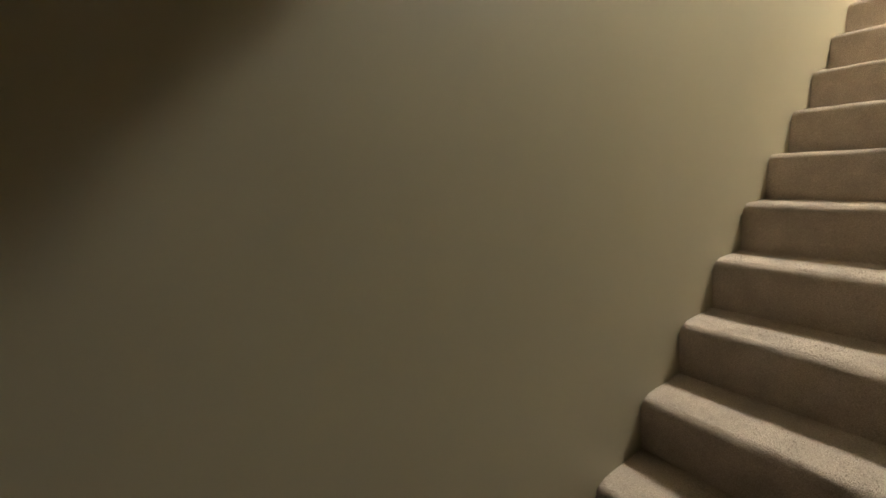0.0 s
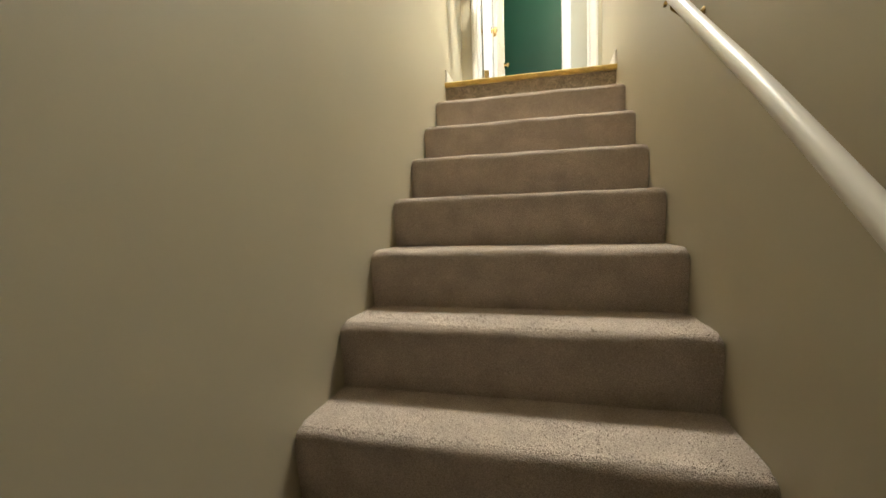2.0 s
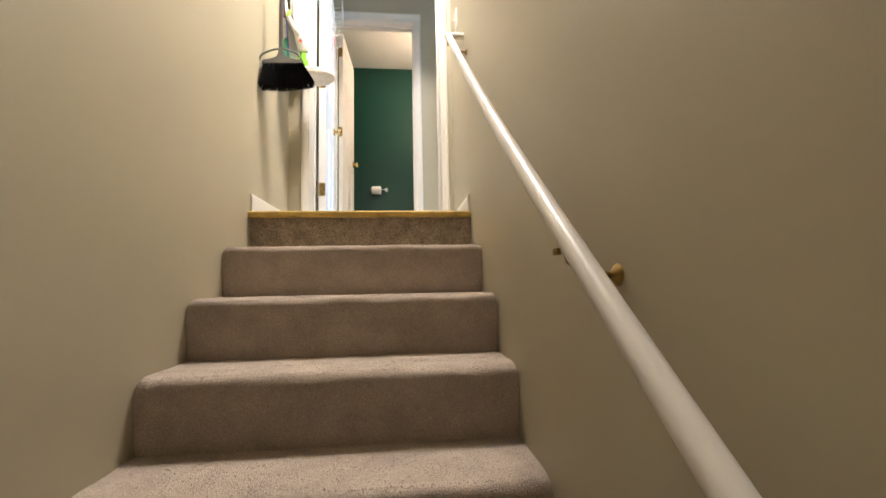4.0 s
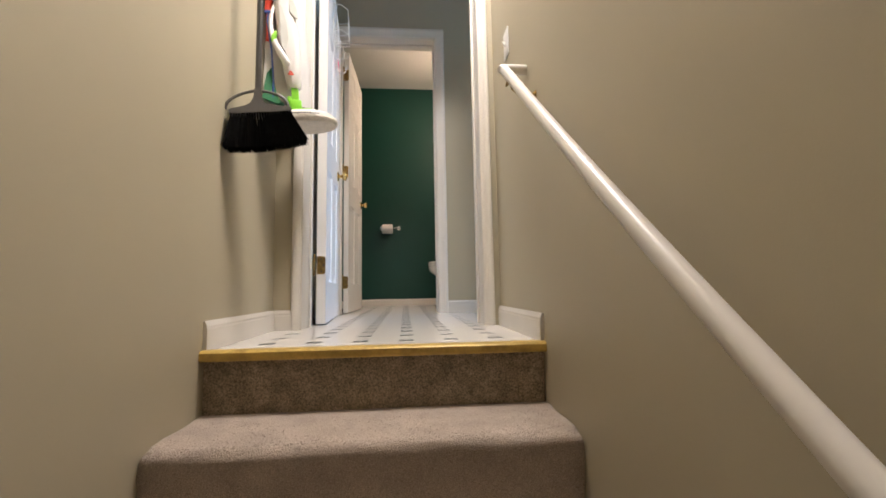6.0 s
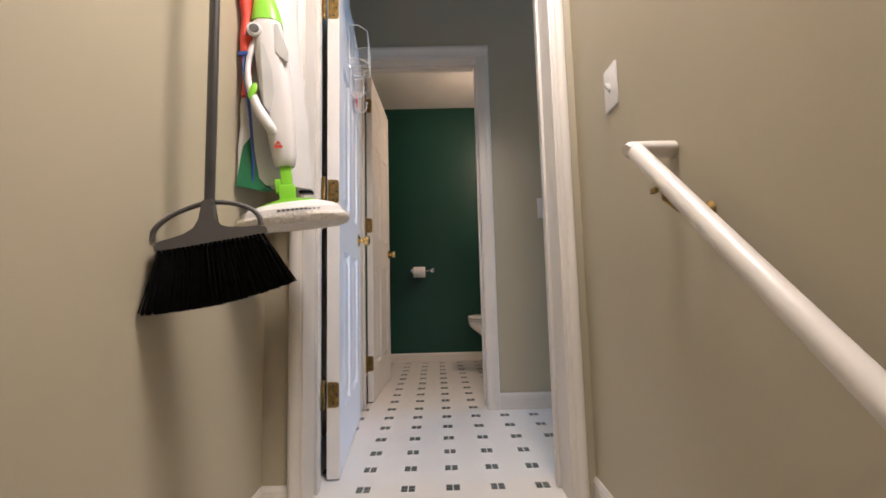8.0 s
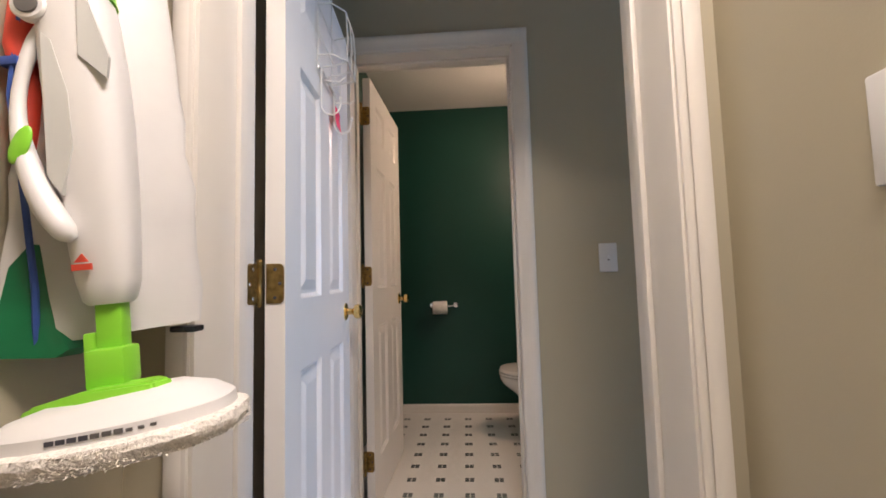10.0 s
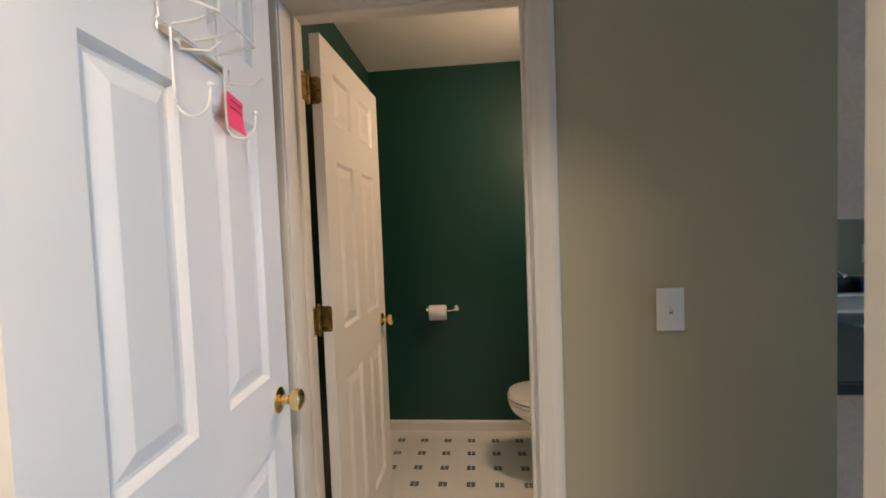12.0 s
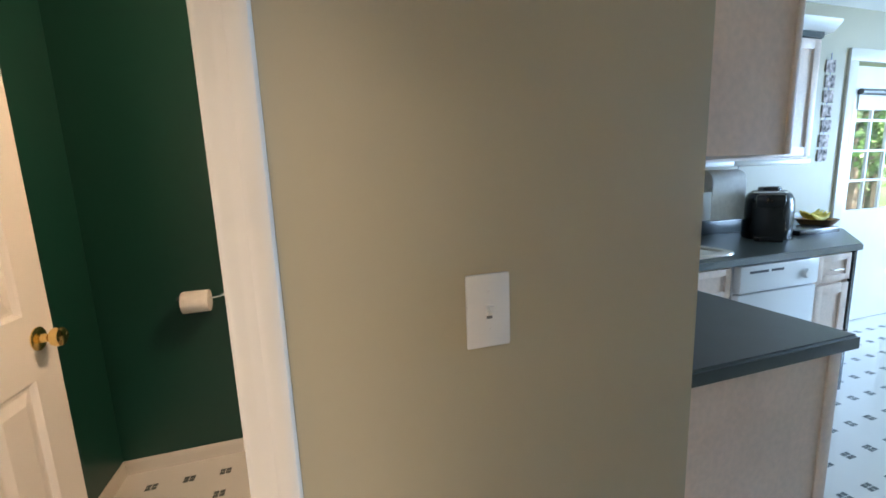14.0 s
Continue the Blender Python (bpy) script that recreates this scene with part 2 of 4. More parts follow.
structure("wall_washroom_back", B(-0.115, 1.455, YB, YB + 0.12, 0, CEIL), GREEN, "dark hunter green painted washroom back wall", "wall")
structure("wall_kitchen_side", B(1.455, XE, Y4 - 0.004, YB, 0, CEIL), PAINT, "beige painted wall behind the kitchen counter", "wall")

DX0, DX1, DH = 4.84, 5.76, 2.08     # patio door opening
bm = bmesh.new()
box(bm, 1.455, DX0, YB, YB + 0.12, 0, CEIL)
box(bm, DX1, XR, YB, YB + 0.12, 0, CEIL)
box(bm, DX0, DX1, YB, YB + 0.12, DH, CEIL)
structure("wall_kitchen_back", bm, PAINT, "pale green beige kitchen back wall with a glazed door", "wall")
bm = bmesh.new()
box(bm, XR, XR + 0.12, Y1, 0.85, 0, CEIL)
box(bm, XR, XR + 0.12, 1.86, YB + 0.12, 0, CEIL)
box(bm, XR, XR + 0.12, 0.85, 1.86, 0, 0.85)
box(bm, XR, XR + 0.12, 0.85, 1.86, 2.15, CEIL)
structure("wall_kitchen_end", bm, PAINT, "plain beige wall closing the kitchen", "wall")

bm = bmesh.new()
box(bm, -0.115, XR + 0.12, 0.022, YB + 0.12, -0.03, 0)
floor = structure("floor", bm, VINYL, "glossy off-white vinyl floor with small dark square inlays", "floor")
structure("floor_lower", B(0, 4.1, -8.0, -2.9, LOW - 0.1, LOW), CARPET, "beige carpet at the foot of the stairs", "floor")
# Unseen; its front edge is set to darken the wall at the foot.
structure("ceiling_shade", box(B(0, W, -3.40, -2.84, -0.30, -0.004), 0, 4.1, -8.0, -3.40, -0.36, -0.004), CEILING, "unseen white low ceiling added to shade the foot of the stairs", "ceiling")
structure("ceiling_stair", B(-0.115, W + 0.115, -3.72, Y1, CEIL, CEIL + 0.1), CEILING, "white painted ceiling above the stairs", "ceiling")
structure("ceiling", B(-0.115, XR + 0.12, Y1, YB + 0.12, CEIL, CEIL + 0.1), CEILING, "off-white painted ceiling over hall, washroom and kitchen", "ceiling")


# ------------------------------------------------------------------ trim
def casing_outline(w):
    """Colonial casing: (across, proud) from the opening outward."""
    return [(0, 0), (0, 0.008), (0.006, 0.011), (0.016, 0.0095), (0.022, 0.012), (0.034, 0.0145),
            (w - 0.030, 0.0155), (w - 0.024, 0.0195), (w - 0.010, 0.021), (w - 0.003, 0.019), (w, 0.014), (w, 0)]


def casing(name, x0, x1, top, ywall, side, wl, wr, wt):
    """Three boards round an opening on the face y = ywall; side is -1 or 1, the way the boards stand proud."""
    ob = thing(name, "white painted moulded door casing round a doorway", "door casing", kind="structure")
    bm = prism(bmesh.new(), casing_outline(wl), lambda u, v, s: (x0 - u, ywall + side * v, s * top))
    part("casing_board", bm, TRIM, ob)
    bm = prism(bmesh.new(), casing_outline(wr), lambda u, v, s: (x1 + u, ywall + side * v, s * top))
    part("casing_board", bm, TRIM, ob)
    bm = prism(bmesh.new(), casing_outline(wt), lambda u, v, s: (x0 - wl + s * (x1 - x0 + wl + wr), ywall + side * (v + 0.0005), top + u))
    part("head_board", bm, TRIM, ob)
    return ob


def jamb(name, x0, x1, top, y0, y1, stop):
    ob = thing(name, "white painted door jamb with a stop bead", "door jamb", kind="structure")
    for a, b in ((x0 - 0.02, x0), (x1, x1 + 0.02)):
        part("jamb_board", B(a, b, y0, y1, 0, top, bevel=0.0015), TRIM, ob)
    part("jamb_head", B(x0, x1, y0, y1, top, top + 0.02), TRIM, ob)
    for a, b in ((x0, x0 + 0.011), (x1 - 0.011, x1)):
        part("stop_bead", B(a, b, stop, stop + 0.03, 0, top - 0.011, bevel=0.002), TRIM, ob)
    part("stop_bead", B(x0, x1, stop, stop + 0.03, top - 0.011, top, bevel=0.002), TRIM, ob)
    return ob


jamb("door_jamb_1", OPEN1[0], OPEN1[1], HEAD, Y1 - 0.001, Y2 + 0.001, Y2 - 0.075)
jamb("door_jamb_2", OPEN2[0], OPEN2[1], HEAD2, Y3 - 0.001, Y4 + 0.001, Y4 - 0.075)
casing("door_casing_1", OPEN1[0] - 0.008, OPEN1[1] + 0.005, HEAD + 0.005, Y1, -1, 0.032, 0.042, 0.08)
casing("door_casing_2", OPEN1[0] - 0.012, OPEN1[1] + 0.005, HEAD + 0.005, Y2, 1, 0.08, 0.08, 0.08)
casing("door_casing_3", OPEN2[0] - 0.005, OPEN2[1] + 0.005, HEAD2 + 0.005, Y3, -1, 0.055, 0.062, 0.066)
casing("door_casing_4", OPEN2[0] - 0.012, OPEN2[1] + 0.005, HEAD2 + 0.005, Y4, 1, 0.06, 0.06, 0.066)

BASE = [(0, 0), (0, 0.012), (0.062, 0.012), (0.068, 0.0105), (0.074, 0.011), (0.084, 0.0065), (0.0885, 0.005), (0.0885, 0)]


def baseboard(name, a, b, normal, tall=1.0):
    """A moulded board from a to b on the floor, standing proud along normal."""
    a, b, nrm = Vector(a), Vector(b), Vector(normal)
    bm = prism(bmesh.new(), BASE, lambda u, v, s: a.lerp(b, s) + nrm * v + Vector((0, 0, u * tall)))
    return structure(name, bm, TRIM, "white painted moulded baseboard along the wall", "baseboard")


baseboard("baseboard_1", (0, 0.004, 0), (0, Y1 - 0.012, 0), (1, 0, 0))
baseboard("baseboard_2", (0.0, Y1, 0), (0.083, Y1, 0), (0, -1, 0))
baseboard("baseboard_3", (W, 0.004, 0), (W, Y1, 0), (-1, 0, 0))
baseboard("baseboard_4", (0.876, Y3, 0), (XE, Y3, 0), (0, -1, 0))
baseboard("baseboard_5", (-0.045, YB, 0), (1.45, YB, 0), (0, -1, 0), 0.78)
baseboard("baseboard_6", (-0.045, Y4 + 0.04, 0), (-0.045, YB, 0), (1, 0, 0), 0.78)
baseboard("baseboard_7", (1.45, Y4, 0), (1.45, YB, 0), (-1, 0, 0), 0.78)
baseboard("baseboard_8", (DX1 + 0.1, YB, 0), (XR, YB, 0), (0, -1, 0))
baseboard("baseboard_9", (1.1, Y2, 0), (XR, Y2, 0), (0, 1, 0))

# ------------------------------------------------------------------ stairs
stairs = thing("stairs", "straight flight of beige carpeted stairs between two walls", "stairs", kind="structure")


def step_mesh(i):
    """One carpeted tread with a soft rolled nose and the riser below it, uneven as pile is."""
    yn, zn = -RUN_TOP - RUN * (i - 1), -RISE_TOP - RISE * (i - 1)
    span = RUN_TOP + 0.004 if i == 1 else RUN
    prof = [(yn + span + 0.022, zn)]
    for k in range(1, 12):
        prof.append((yn + span + 0.022 - (span - 0.004) * k / 11, zn + 0.0015 * math.sin(k)))
    r = 0.024
    for k in range(9):
        a = math.pi / 2 + math.pi * 0.53 * k / 8
        prof.append((yn + r + r * math.cos(a), zn - r + r * math.sin(a)))
    for k in range(1, 9):
        prof.append((yn + 0.001 + 0.021 * (k / 8) ** 0.8, zn - 0.024 - (RISE - 0.024) * k / 8))
    nx = 84
    bm = bmesh.new()
    rows = []
    for j in range(nx + 1):
        x = 0.002 + (W - 0.004) * j / nx
        edge = min(j, nx - j) / nx
        ends = 0.010 * max(0.0, 1 - edge / 0.03) ** 2
        row = []
        for k, (y, z) in enumerate(prof):
            p = Vector((x * 42, y * 42, z * 42 + i * 9))
            d = 0.0012 * noise.noise(p * 0.6) + (0.0012 * noise.noise(p * 1.4) if k > 10 else 0)
            slow = 0.004 * noise.noise(Vector((x * 5, i * 3.1, k * 0.15)))
            front = 11 <= k <= 20
            row.append(bm.verts.new((x, y - (d + slow if k > 10 else 0) + (ends if front else 0), z + (d if k < 18 else 0) + (slow * 0.5 if front else 0) - (ends if front else 0))))
        rows.append(row)
    for a, b in zip(rows, rows[1:]):
        for k in range(len(prof) - 1):
            bm.faces.new((a[k], a[k + 1], b[k + 1], b[k]))
    return bm, rows


def pile_mesh(i, rows):
    """Short tufts of pile on one step, thickest over the nose."""
    rnd = random.Random(300 + i)
    bm = bmesh.new()
    for _ in range(11000 if i > 5 else 6000):
        u = rnd.random()
        k = rnd.randint(3, 11) if u < 0.30 else rnd.randint(10, 19) if u < 0.75 else rnd.randint(19, 26)
        j = rnd.randrange(len(rows) - 1)
        a = rnd.random()
        p = rows[j][k].lerp(rows[j + 1][k], a).lerp(rows[j][k + 1].lerp(rows[j + 1][k + 1], a), rnd.random())
        t = rows[j][k + 1] - rows[j][k]
        out = Vector((0, t.z, -t.y)).normalized()
        wild = Vector((rnd.uniform(-0.7, 0.7), rnd.uniform(-0.7, 0.7), rnd.uniform(-0.7, 0.7)))
        tip = p + (out + wild) * rnd.uniform(0.0015, 0.0036)
        side = Vector((rnd.uniform(-1, 1), rnd.uniform(-1, 1), rnd.uniform(-1, 1))) * 0.0013
        bm.faces.new([bm.verts.new(q) for q in (p + side, p - side, tip)])
    return bm


for i in range(1, STEPS):
    bm, rows = step_mesh(i)
    rows = [[v.co.copy() for v in row] for row in rows]
    step = part("step", bm, CARPET, stairs)
    tagged(part("carpet_pile", pile_mesh(i, rows), CARPET, step, smooth=False), kind="stuff")
bm = bmesh.new()
nx, nz = 90, 12
rows = [[bm.verts.new((0.002 + (W - 0.004) * j / nx,
                       0.012 + 0.003 * noise.noise(Vector((j * 0.5, k * 0.8, 3))), -0.026 - (RISE_TOP - 0.026) * k / nz))
         for k in range(nz + 1)] for j in range(nx + 1)]
for a, b in zip(rows, rows[1:]):
    for k in range(nz):
        bm.faces.new((a[k], a[k + 1], b[k + 1], b[k]))
part("top_riser", bm, RISERC, stairs, "short brown flecked carpet on the top riser")
under = [(0.03, -0.035)]
for i in range(1, STEPS):
    zt = -RISE_TOP - RISE * (i - 1) - 0.008
    under += [(0.03 - (RUN_TOP + RUN * (i - 2) if i > 1 else 0), zt), (0.03 - RUN_TOP - RUN * (i - 1), zt)]
under += [(0.03 - RUN_TOP - RUN * (STEPS - 2), LOW), (0.03, LOW)]
part("stair_carcass", prism(bmesh.new(), under, lambda u, v, s: (0.001 + (W - 0.002) * s, u, v)), CARPET, stairs, smooth=False)

nose = [(0.024, 0.0), (0.024, 0.004), (0.004, 0.0045), (-0.010, 0.003), (-0.017, -0.003), (-0.018, -0.020), (-0.014, -0.027), (0.0, -0.028), (0.010, -0.026), (0.010, -0.001)]
structure("stair_nosing", prism(bmesh.new(), nose, lambda u, v, s: (0.001 + (W - 0.002) * s, u, v)), GOLD,
          "glossy golden edging strip on the top stair", "stair nosing", True)

# ------------------------------------------------------------------ handrail
rail = thing("handrail", "white painted round wooden handrail on brass brackets", "handrail")
RX = 0.947
R_TOP = Vector((RX, 0.085, 0.938))
R_RAD = 0.0168


def rail_z(y):
    """Height of the rail's axis: a straight pitch with the slight sag of a long wooden rail."""
    d = 0.085 - y
    return R_TOP.z - 0.839 * d - 0.036 * math.sin(math.pi * min(d, 1.9) / 1.9)


bm = bmesh.new()
tube(bm, [(RX, y, rail_z(y)) for y in (0.081 - 3.081 * k / 40 for k in range(41))], R_RAD, 20)
part("rail", bm, TRIM, rail)
bm = bmesh.new()
tube(bm, [R_TOP + Vector((-0.019, -0.004, -0.002)), R_TOP + Vector((-0.010, 0, 0)), R_TOP + Vector((0.03, 0, 0)), (W - 0.001, R_TOP.y, R_TOP.z)], [0.011, 0.0164, 0.0168, 0.0168], 20)
part("wall_return", bm, TRIM, rail)


def rail_bracket(y):
    z = rail_z(y)
    b = part("bracket", tube(bmesh.new(), [(RX, y, z - 0.018), (RX + 0.002, y, z - 0.035), (RX + 0.025, y, z - 0.055),
                                           (W - 0.012, y, z - 0.058), (W - 0.001, y, z - 0.058)], [0.006, 0.006, 0.0055, 0.006, 0.018], 10), OLDBRASS, rail, "tarnished brass rail bracket")
    part("saddle", B(RX - 0.020, RX - 0.012, y - 0.008, y + 0.008, z - 0.027, z - 0.017, bevel=0.002), OLDBRASS, b)


for y in (-0.005, -1.33, -2.62):
    rail_bracket(y)


# ------------------------------------------------------------------ doors
def panel_rings(bm, u0, u1, z0, z1, v, s):
    """A raised panel in a sunk frame on the face v, s is the way outward."""
    lv = [(0.0, 0.0), (0.005, -0.004), (0.012, -0.0115), (0.020, -0.0115), (0.046, -0.003), (0.049, -0.0022)]
    rings = []
    for inset, d in lv:
        rings.append([bm.verts.new(p) for p in ((u0 + inset, v + s * d, z0 + inset), (u1 - inset, v + s * d, z0 + inset),
                                                (u1 - inset, v + s * d, z1 - inset), (u0 + inset, v + s * d, z1 - inset))])
    for a, b in zip(rings, rings[1:]):
        for j in range(4):
            bm.faces.new((a[j], a[(j + 1) % 4], b[(j + 1) % 4], b[j]))
    bm.faces.new(rings[-1])


def knob(parent, u, z, v, s, label):
    """A round knob with rose; s is the way outward from the face v."""
    prof = [(0.0, 0.0), (0.033, 0.0), (0.033, 0.003), (0.026, 0.007), (0.013, 0.010), (0.011, 0.024), (0.014, 0.029),
            (0.024, 0.035), (0.0275, 0.045), (0.026, 0.055), (0.018, 0.061), (0.0, 0.0625)]
    prof = [(max(r, 0.0004), h) for r, h in prof]
    return part("knob", lathe(bmesh.new(), prof, lambda x, y, h: (u + x, v + s * h, z + y), 22), BRASS, parent, label)


def six_panel_door(name, label, width, height, m, knob_z, th):
    """Built along +x from the hinge edge, its show face towards -y, the other towards +y."""
    d = thing(name, label, "door", m, kind="structure")
    st, mu = 0.112 * width / 0.71, 0.105 * width / 0.71
    pw = (width - 2 * st - mu) / 2
    cols = [(st, st + pw), (st + pw + mu, width - st)]
    rows = [(0.215, 0.832), (1.010, 1.618), (1.755, 1.935)]
    bm = bmesh.new()
    for a, b in ((0, st), (st + pw, st + pw + mu), (width - st, width)):
        box(bm, a, b, 0, th, 0.008, height)
    zs = [0.008] + [z for r in rows for z in r] + [height]
    for c0, c1 in cols:
        for k in range(0, len(zs), 2):
            box(bm, c0, c1, 0, th, zs[k], zs[k + 1])
    bmesh.ops.remove_doubles(bm, verts=bm.verts, dist=0.0002)
    part("slab", bm, DOORP, d, smooth=False)
    for c0, c1 in cols:
        for z0, z1 in rows:
            bm = bmesh.new()
            panel_rings(bm, c0, c1, z0, z1, 0.0, -1)
            panel_rings(bm, c0, c1, z0, z1, th, 1)
            part("panel", bm, DOORP, d, smooth=False)
    knob(d, width - 0.066, knob_z, 0.0, -1, "polished brass door knob")
    knob(d, width - 0.066, knob_z, th, 1, "polished brass door knob")
    return d


D1 = Matrix.Translation((0.185, 0.830, 0)) @ Matrix.Rotation(radians(90 + 5.0), 4, "Z")
door_a = six_panel_door("door_1", "white six-panel door standing open against the hall wall", 0.70, 2.03, D1, 0.935, 0.045)


def wide_hinge(parent, z, jx, jy, door_m):
    """A brass butt hinge with rounded leaves: one on the jamb's face, one on the door's end, the barrel between."""
    inv = door_m.inverted()
    bx, by = jx + 0.004, jy + 0.017
    prof = [(-0.053, 0.003), (-0.048, 0.0064), (-0.016, 0.0064), (-0.015, 0.0056), (0.015, 0.0056), (0.016, 0.0064), (0.048, 0.0064), (0.050, 0.0075), (0.054, 0.0065), (0.056, 0.003)]
    h = part("hinge", tube(bmesh.new(), [inv @ Vector((bx, by, z + k)) for k, _ in prof], [r for _, r in prof], 12), OLDBRASS, parent, "tarnished brass butt hinge")
    out = [(0.0, -0.045)]
    for c, a0 in (((0.028, -0.033), -90), ((0.028, 0.033), 0)):
        out += [(c[0] + 0.012 * math.cos(radians(a0 + 18 * k)), c[1] + 0.012 * math.sin(radians(a0 + 18 * k))) for k in range(6)]
    out += [(0.0, 0.045)]
    part("leaf", prism(bmesh.new(), out, lambda u, v, k: (-0.0024 + 0.0022 * k, 0.042 - u, z + v)), OLDBRASS, h, smooth=False)
    part("leaf", prism(bmesh.new(), out, lambda u, v, k: inv @ Vector((jx + 0.0002 + 0.0022 * k, by - u * 1.2, z + v))), OLDBRASS, h, smooth=False)
    for du, dz in ((0.020, -0.032), (0.031, 0.0), (0.020, 0.032)):
        ring = [(0.0004, 0.0), (0.0042, 0.0), (0.003, 0.001), (0.0004, 0.0012)]
        part("screw", lathe(bmesh.new(), ring, lambda x, y, k: (-0.0024 - k, 0.042 - du + x, z + dz + y), 8), INK, h)
        part("screw", lathe(bmesh.new(), ring, lambda x, y, k: inv @ Vector((jx + 0.0024 + k, by - du * 1.2 + x, z + dz + y)), 8), CHROME, h)
    return h


for z in (0.30, 1.05, 1.79):
    wide_hinge(door_a, z, OPEN1[0], Y2, D1)
D2 = Matrix.Translation((0.151, 1.812, 0)) @ Matrix.Rotation(radians(88.2), 4, "Z")
door_b = six_panel_door("door_2", "white six-panel washroom door standing open inward", 0.668, 2.028, D2, 0.935, 0.036)
for z in (0.23, 1.07, 1.84):
    wide_hinge(door_b, z, OPEN2[0], Y4, D2)


# ------------------------------------------------------------------ switches and outlet
def toggle_switch(label, m):
    """A plate in the plane y = 0, facing -y."""
    s = thing("light_switch", label, "light switch", m, "toggle switches")
    part("plate", B(-0.036, 0.036, -0.006, 0, -0.058, 0.058, bevel=0.0035), WHITEP, s)
    part("collar", B(-0.006, 0.006, -0.0075, -0.0055, -0.0125, 0.0125, bevel=0.0008), WHITEP, s)
    part("slot", B(-0.0046, 0.0046, -0.0080, -0.0074, -0.0115, -0.0070), GREY, s, smooth=False)
    part("toggle", prism(bmesh.new(), [(-0.006, -0.0075), (-0.014, -0.003), (-0.020, 0.006), (-0.019, 0.0105), (-0.006, 0.010)],
                         lambda u, v, k: (-0.0042 + 0.0084 * k, u, v)), WHITEP, s)
    for z in (-0.030, 0.030):
        part("screw", lathe(bmesh.new(), [(0.0004, 0.0), (0.003, 0.0), (0.002, 0.001), (0.0004, 0.001)], lambda x, y, h: (x, -0.006 - h, z + y), 8), WHITEP, s)
    return s


toggle_switch("white toggle switch on the stair wall above the handrail", pose(W - 0.0005, 0.335, 1.192, 0, 0, -90))
toggle_switch("white toggle switch on the olive hall wall", pose(1.166, Y3 - 0.0005, 1.118))


# ------------------------------------------------------------------ things at the stair head
def broom():
    ob = thing("broom", "angled push broom with black bristles hung on the wall", "broom", pose(0.102, 0.130, 0.80, 0, 0, 18))
    # local: x across the head, z up
    bm = bmesh.new()
    tube(bm, [(-0.010, 0.006, 0.055), (-0.010, 0.002, 0.28), (-0.009, -0.006, 0.60), (-0.008, -0.020, 0.95)], 0.0102, 14)
    part("handle", bm, STEEL, ob, "dark metallic tubular handle")
    bm = bmesh.new()
    outline = [(-0.094, -0.026), (-0.098, -0.010), (-0.088, -0.004), (-0.048, 0.000), (-0.030, 0.010), (-0.0215, 0.026), (-0.0205, 0.066),
               (0.0005, 0.066), (0.0015, 0.026), (0.010, 0.010), (0.028, 0.002), (0.090, -0.002), (0.100, -0.008), (0.097, -0.022)]
    prism(bm, outline, lambda u, v, s: (u, -0.021 + 0.042 * s, v + 0.19 * u))
    bmesh.ops.bevel(bm, geom=bm.edges[:], offset=0.0025, segments=2, affect="EDGES")
    head = part("head", bm, GREY, ob, "grey moulded plastic broom head")
    for sgn in (-1, 1):
        pts = []
        for k in range(11):
            a = math.pi * k / 10
            x = -0.010 + sgn * (0.012 + 0.086 * (1 - math.cos(a)) / 2)
            z = 0.060 * (1 - (k / 10) ** 2.4) + 0.002 + 0.19 * x
            pts.append((x, 0.0, z))
        bm = tube(bmesh.new(), pts, [0.0058 - 0.001 * math.sin(math.pi * k / 10) for k in range(11)], 10)
        part("loop", bm, GREY, head)
    rnd = random.Random(5)
    bm = bmesh.new()
    for row in range(9):
        for k in range(120):
            tuft = k // 5
            s = (tuft + 0.5) / 24 + rnd.uniform(-0.5, 0.5) / 24
            v = -0.017 + 0.034 * (row // 3) / 2
            x0 = -0.090 + 0.182 * (tuft + 0.5) / 24 + rnd.uniform(-0.0020, 0.0020)
            x1 = -0.110 + 0.266 * s + rnd.uniform(-0.006, 0.006)
            z1 = -0.158 + 0.060 * s - 0.012 * math.sin(s * 3.1) + rnd.uniform(-0.004, 0.002)
            a = Vector((x0, v + rnd.uniform(-0.002, 0.002), -0.012 + 0.19 * x0))
            b = Vector((x1, v * 1.7 + rnd.uniform(-0.007, 0.007), z1))
            mid = a.lerp(b, 0.5) + Vector((rnd.uniform(-1, 1), rnd.uniform(-1, 1), 0)) * 0.002
            tube(bm, [a, mid, b], [0.0013, 0.0014, 0.0011], 3)
    bristles = part("bristles", bm, BLACK, ob, "stiff black flared bristles", smooth=False)
    tagged(bristles, kind="stuff")
    core = [(-0.092, -0.085), (0.104, -0.048), (0.138, -0.084), (-0.096, -0.138)]
    part("bristle_core", prism(bmesh.new(), core, lambda u, v, s: (u, -0.012 + 0.024 * s, v)), BLACK, ob, smooth=False)
    return ob


broom()
hook = thing("wall_hook", "small grey hook that holds the hanging broom", "hook")
part("peg", tube(bmesh.new(), [(0.0, 0.045, 1.66), (0.05, 0.045, 1.655), (0.078, 0.045, 1.66), (0.084, 0.045, 1.675)], 0.004, 8), GREY, hook)


def ellipse(cx, cy, z, a, b, k=20, power=2.4, tilt=0.0):
    out = []
    for j in range(k):
        t = 2 * math.pi * j / k
        c, s = math.cos(t), math.sin(t)
        x = a * math.copysign(abs(c) ** (2 / power), c)
        y = b * math.copysign(abs(s) ** (2 / power), s)
        out.append((cx + x * math.cos(tilt) - y * math.sin(tilt), cy + x * math.sin(tilt) + y * math.cos(tilt), z))
    return out


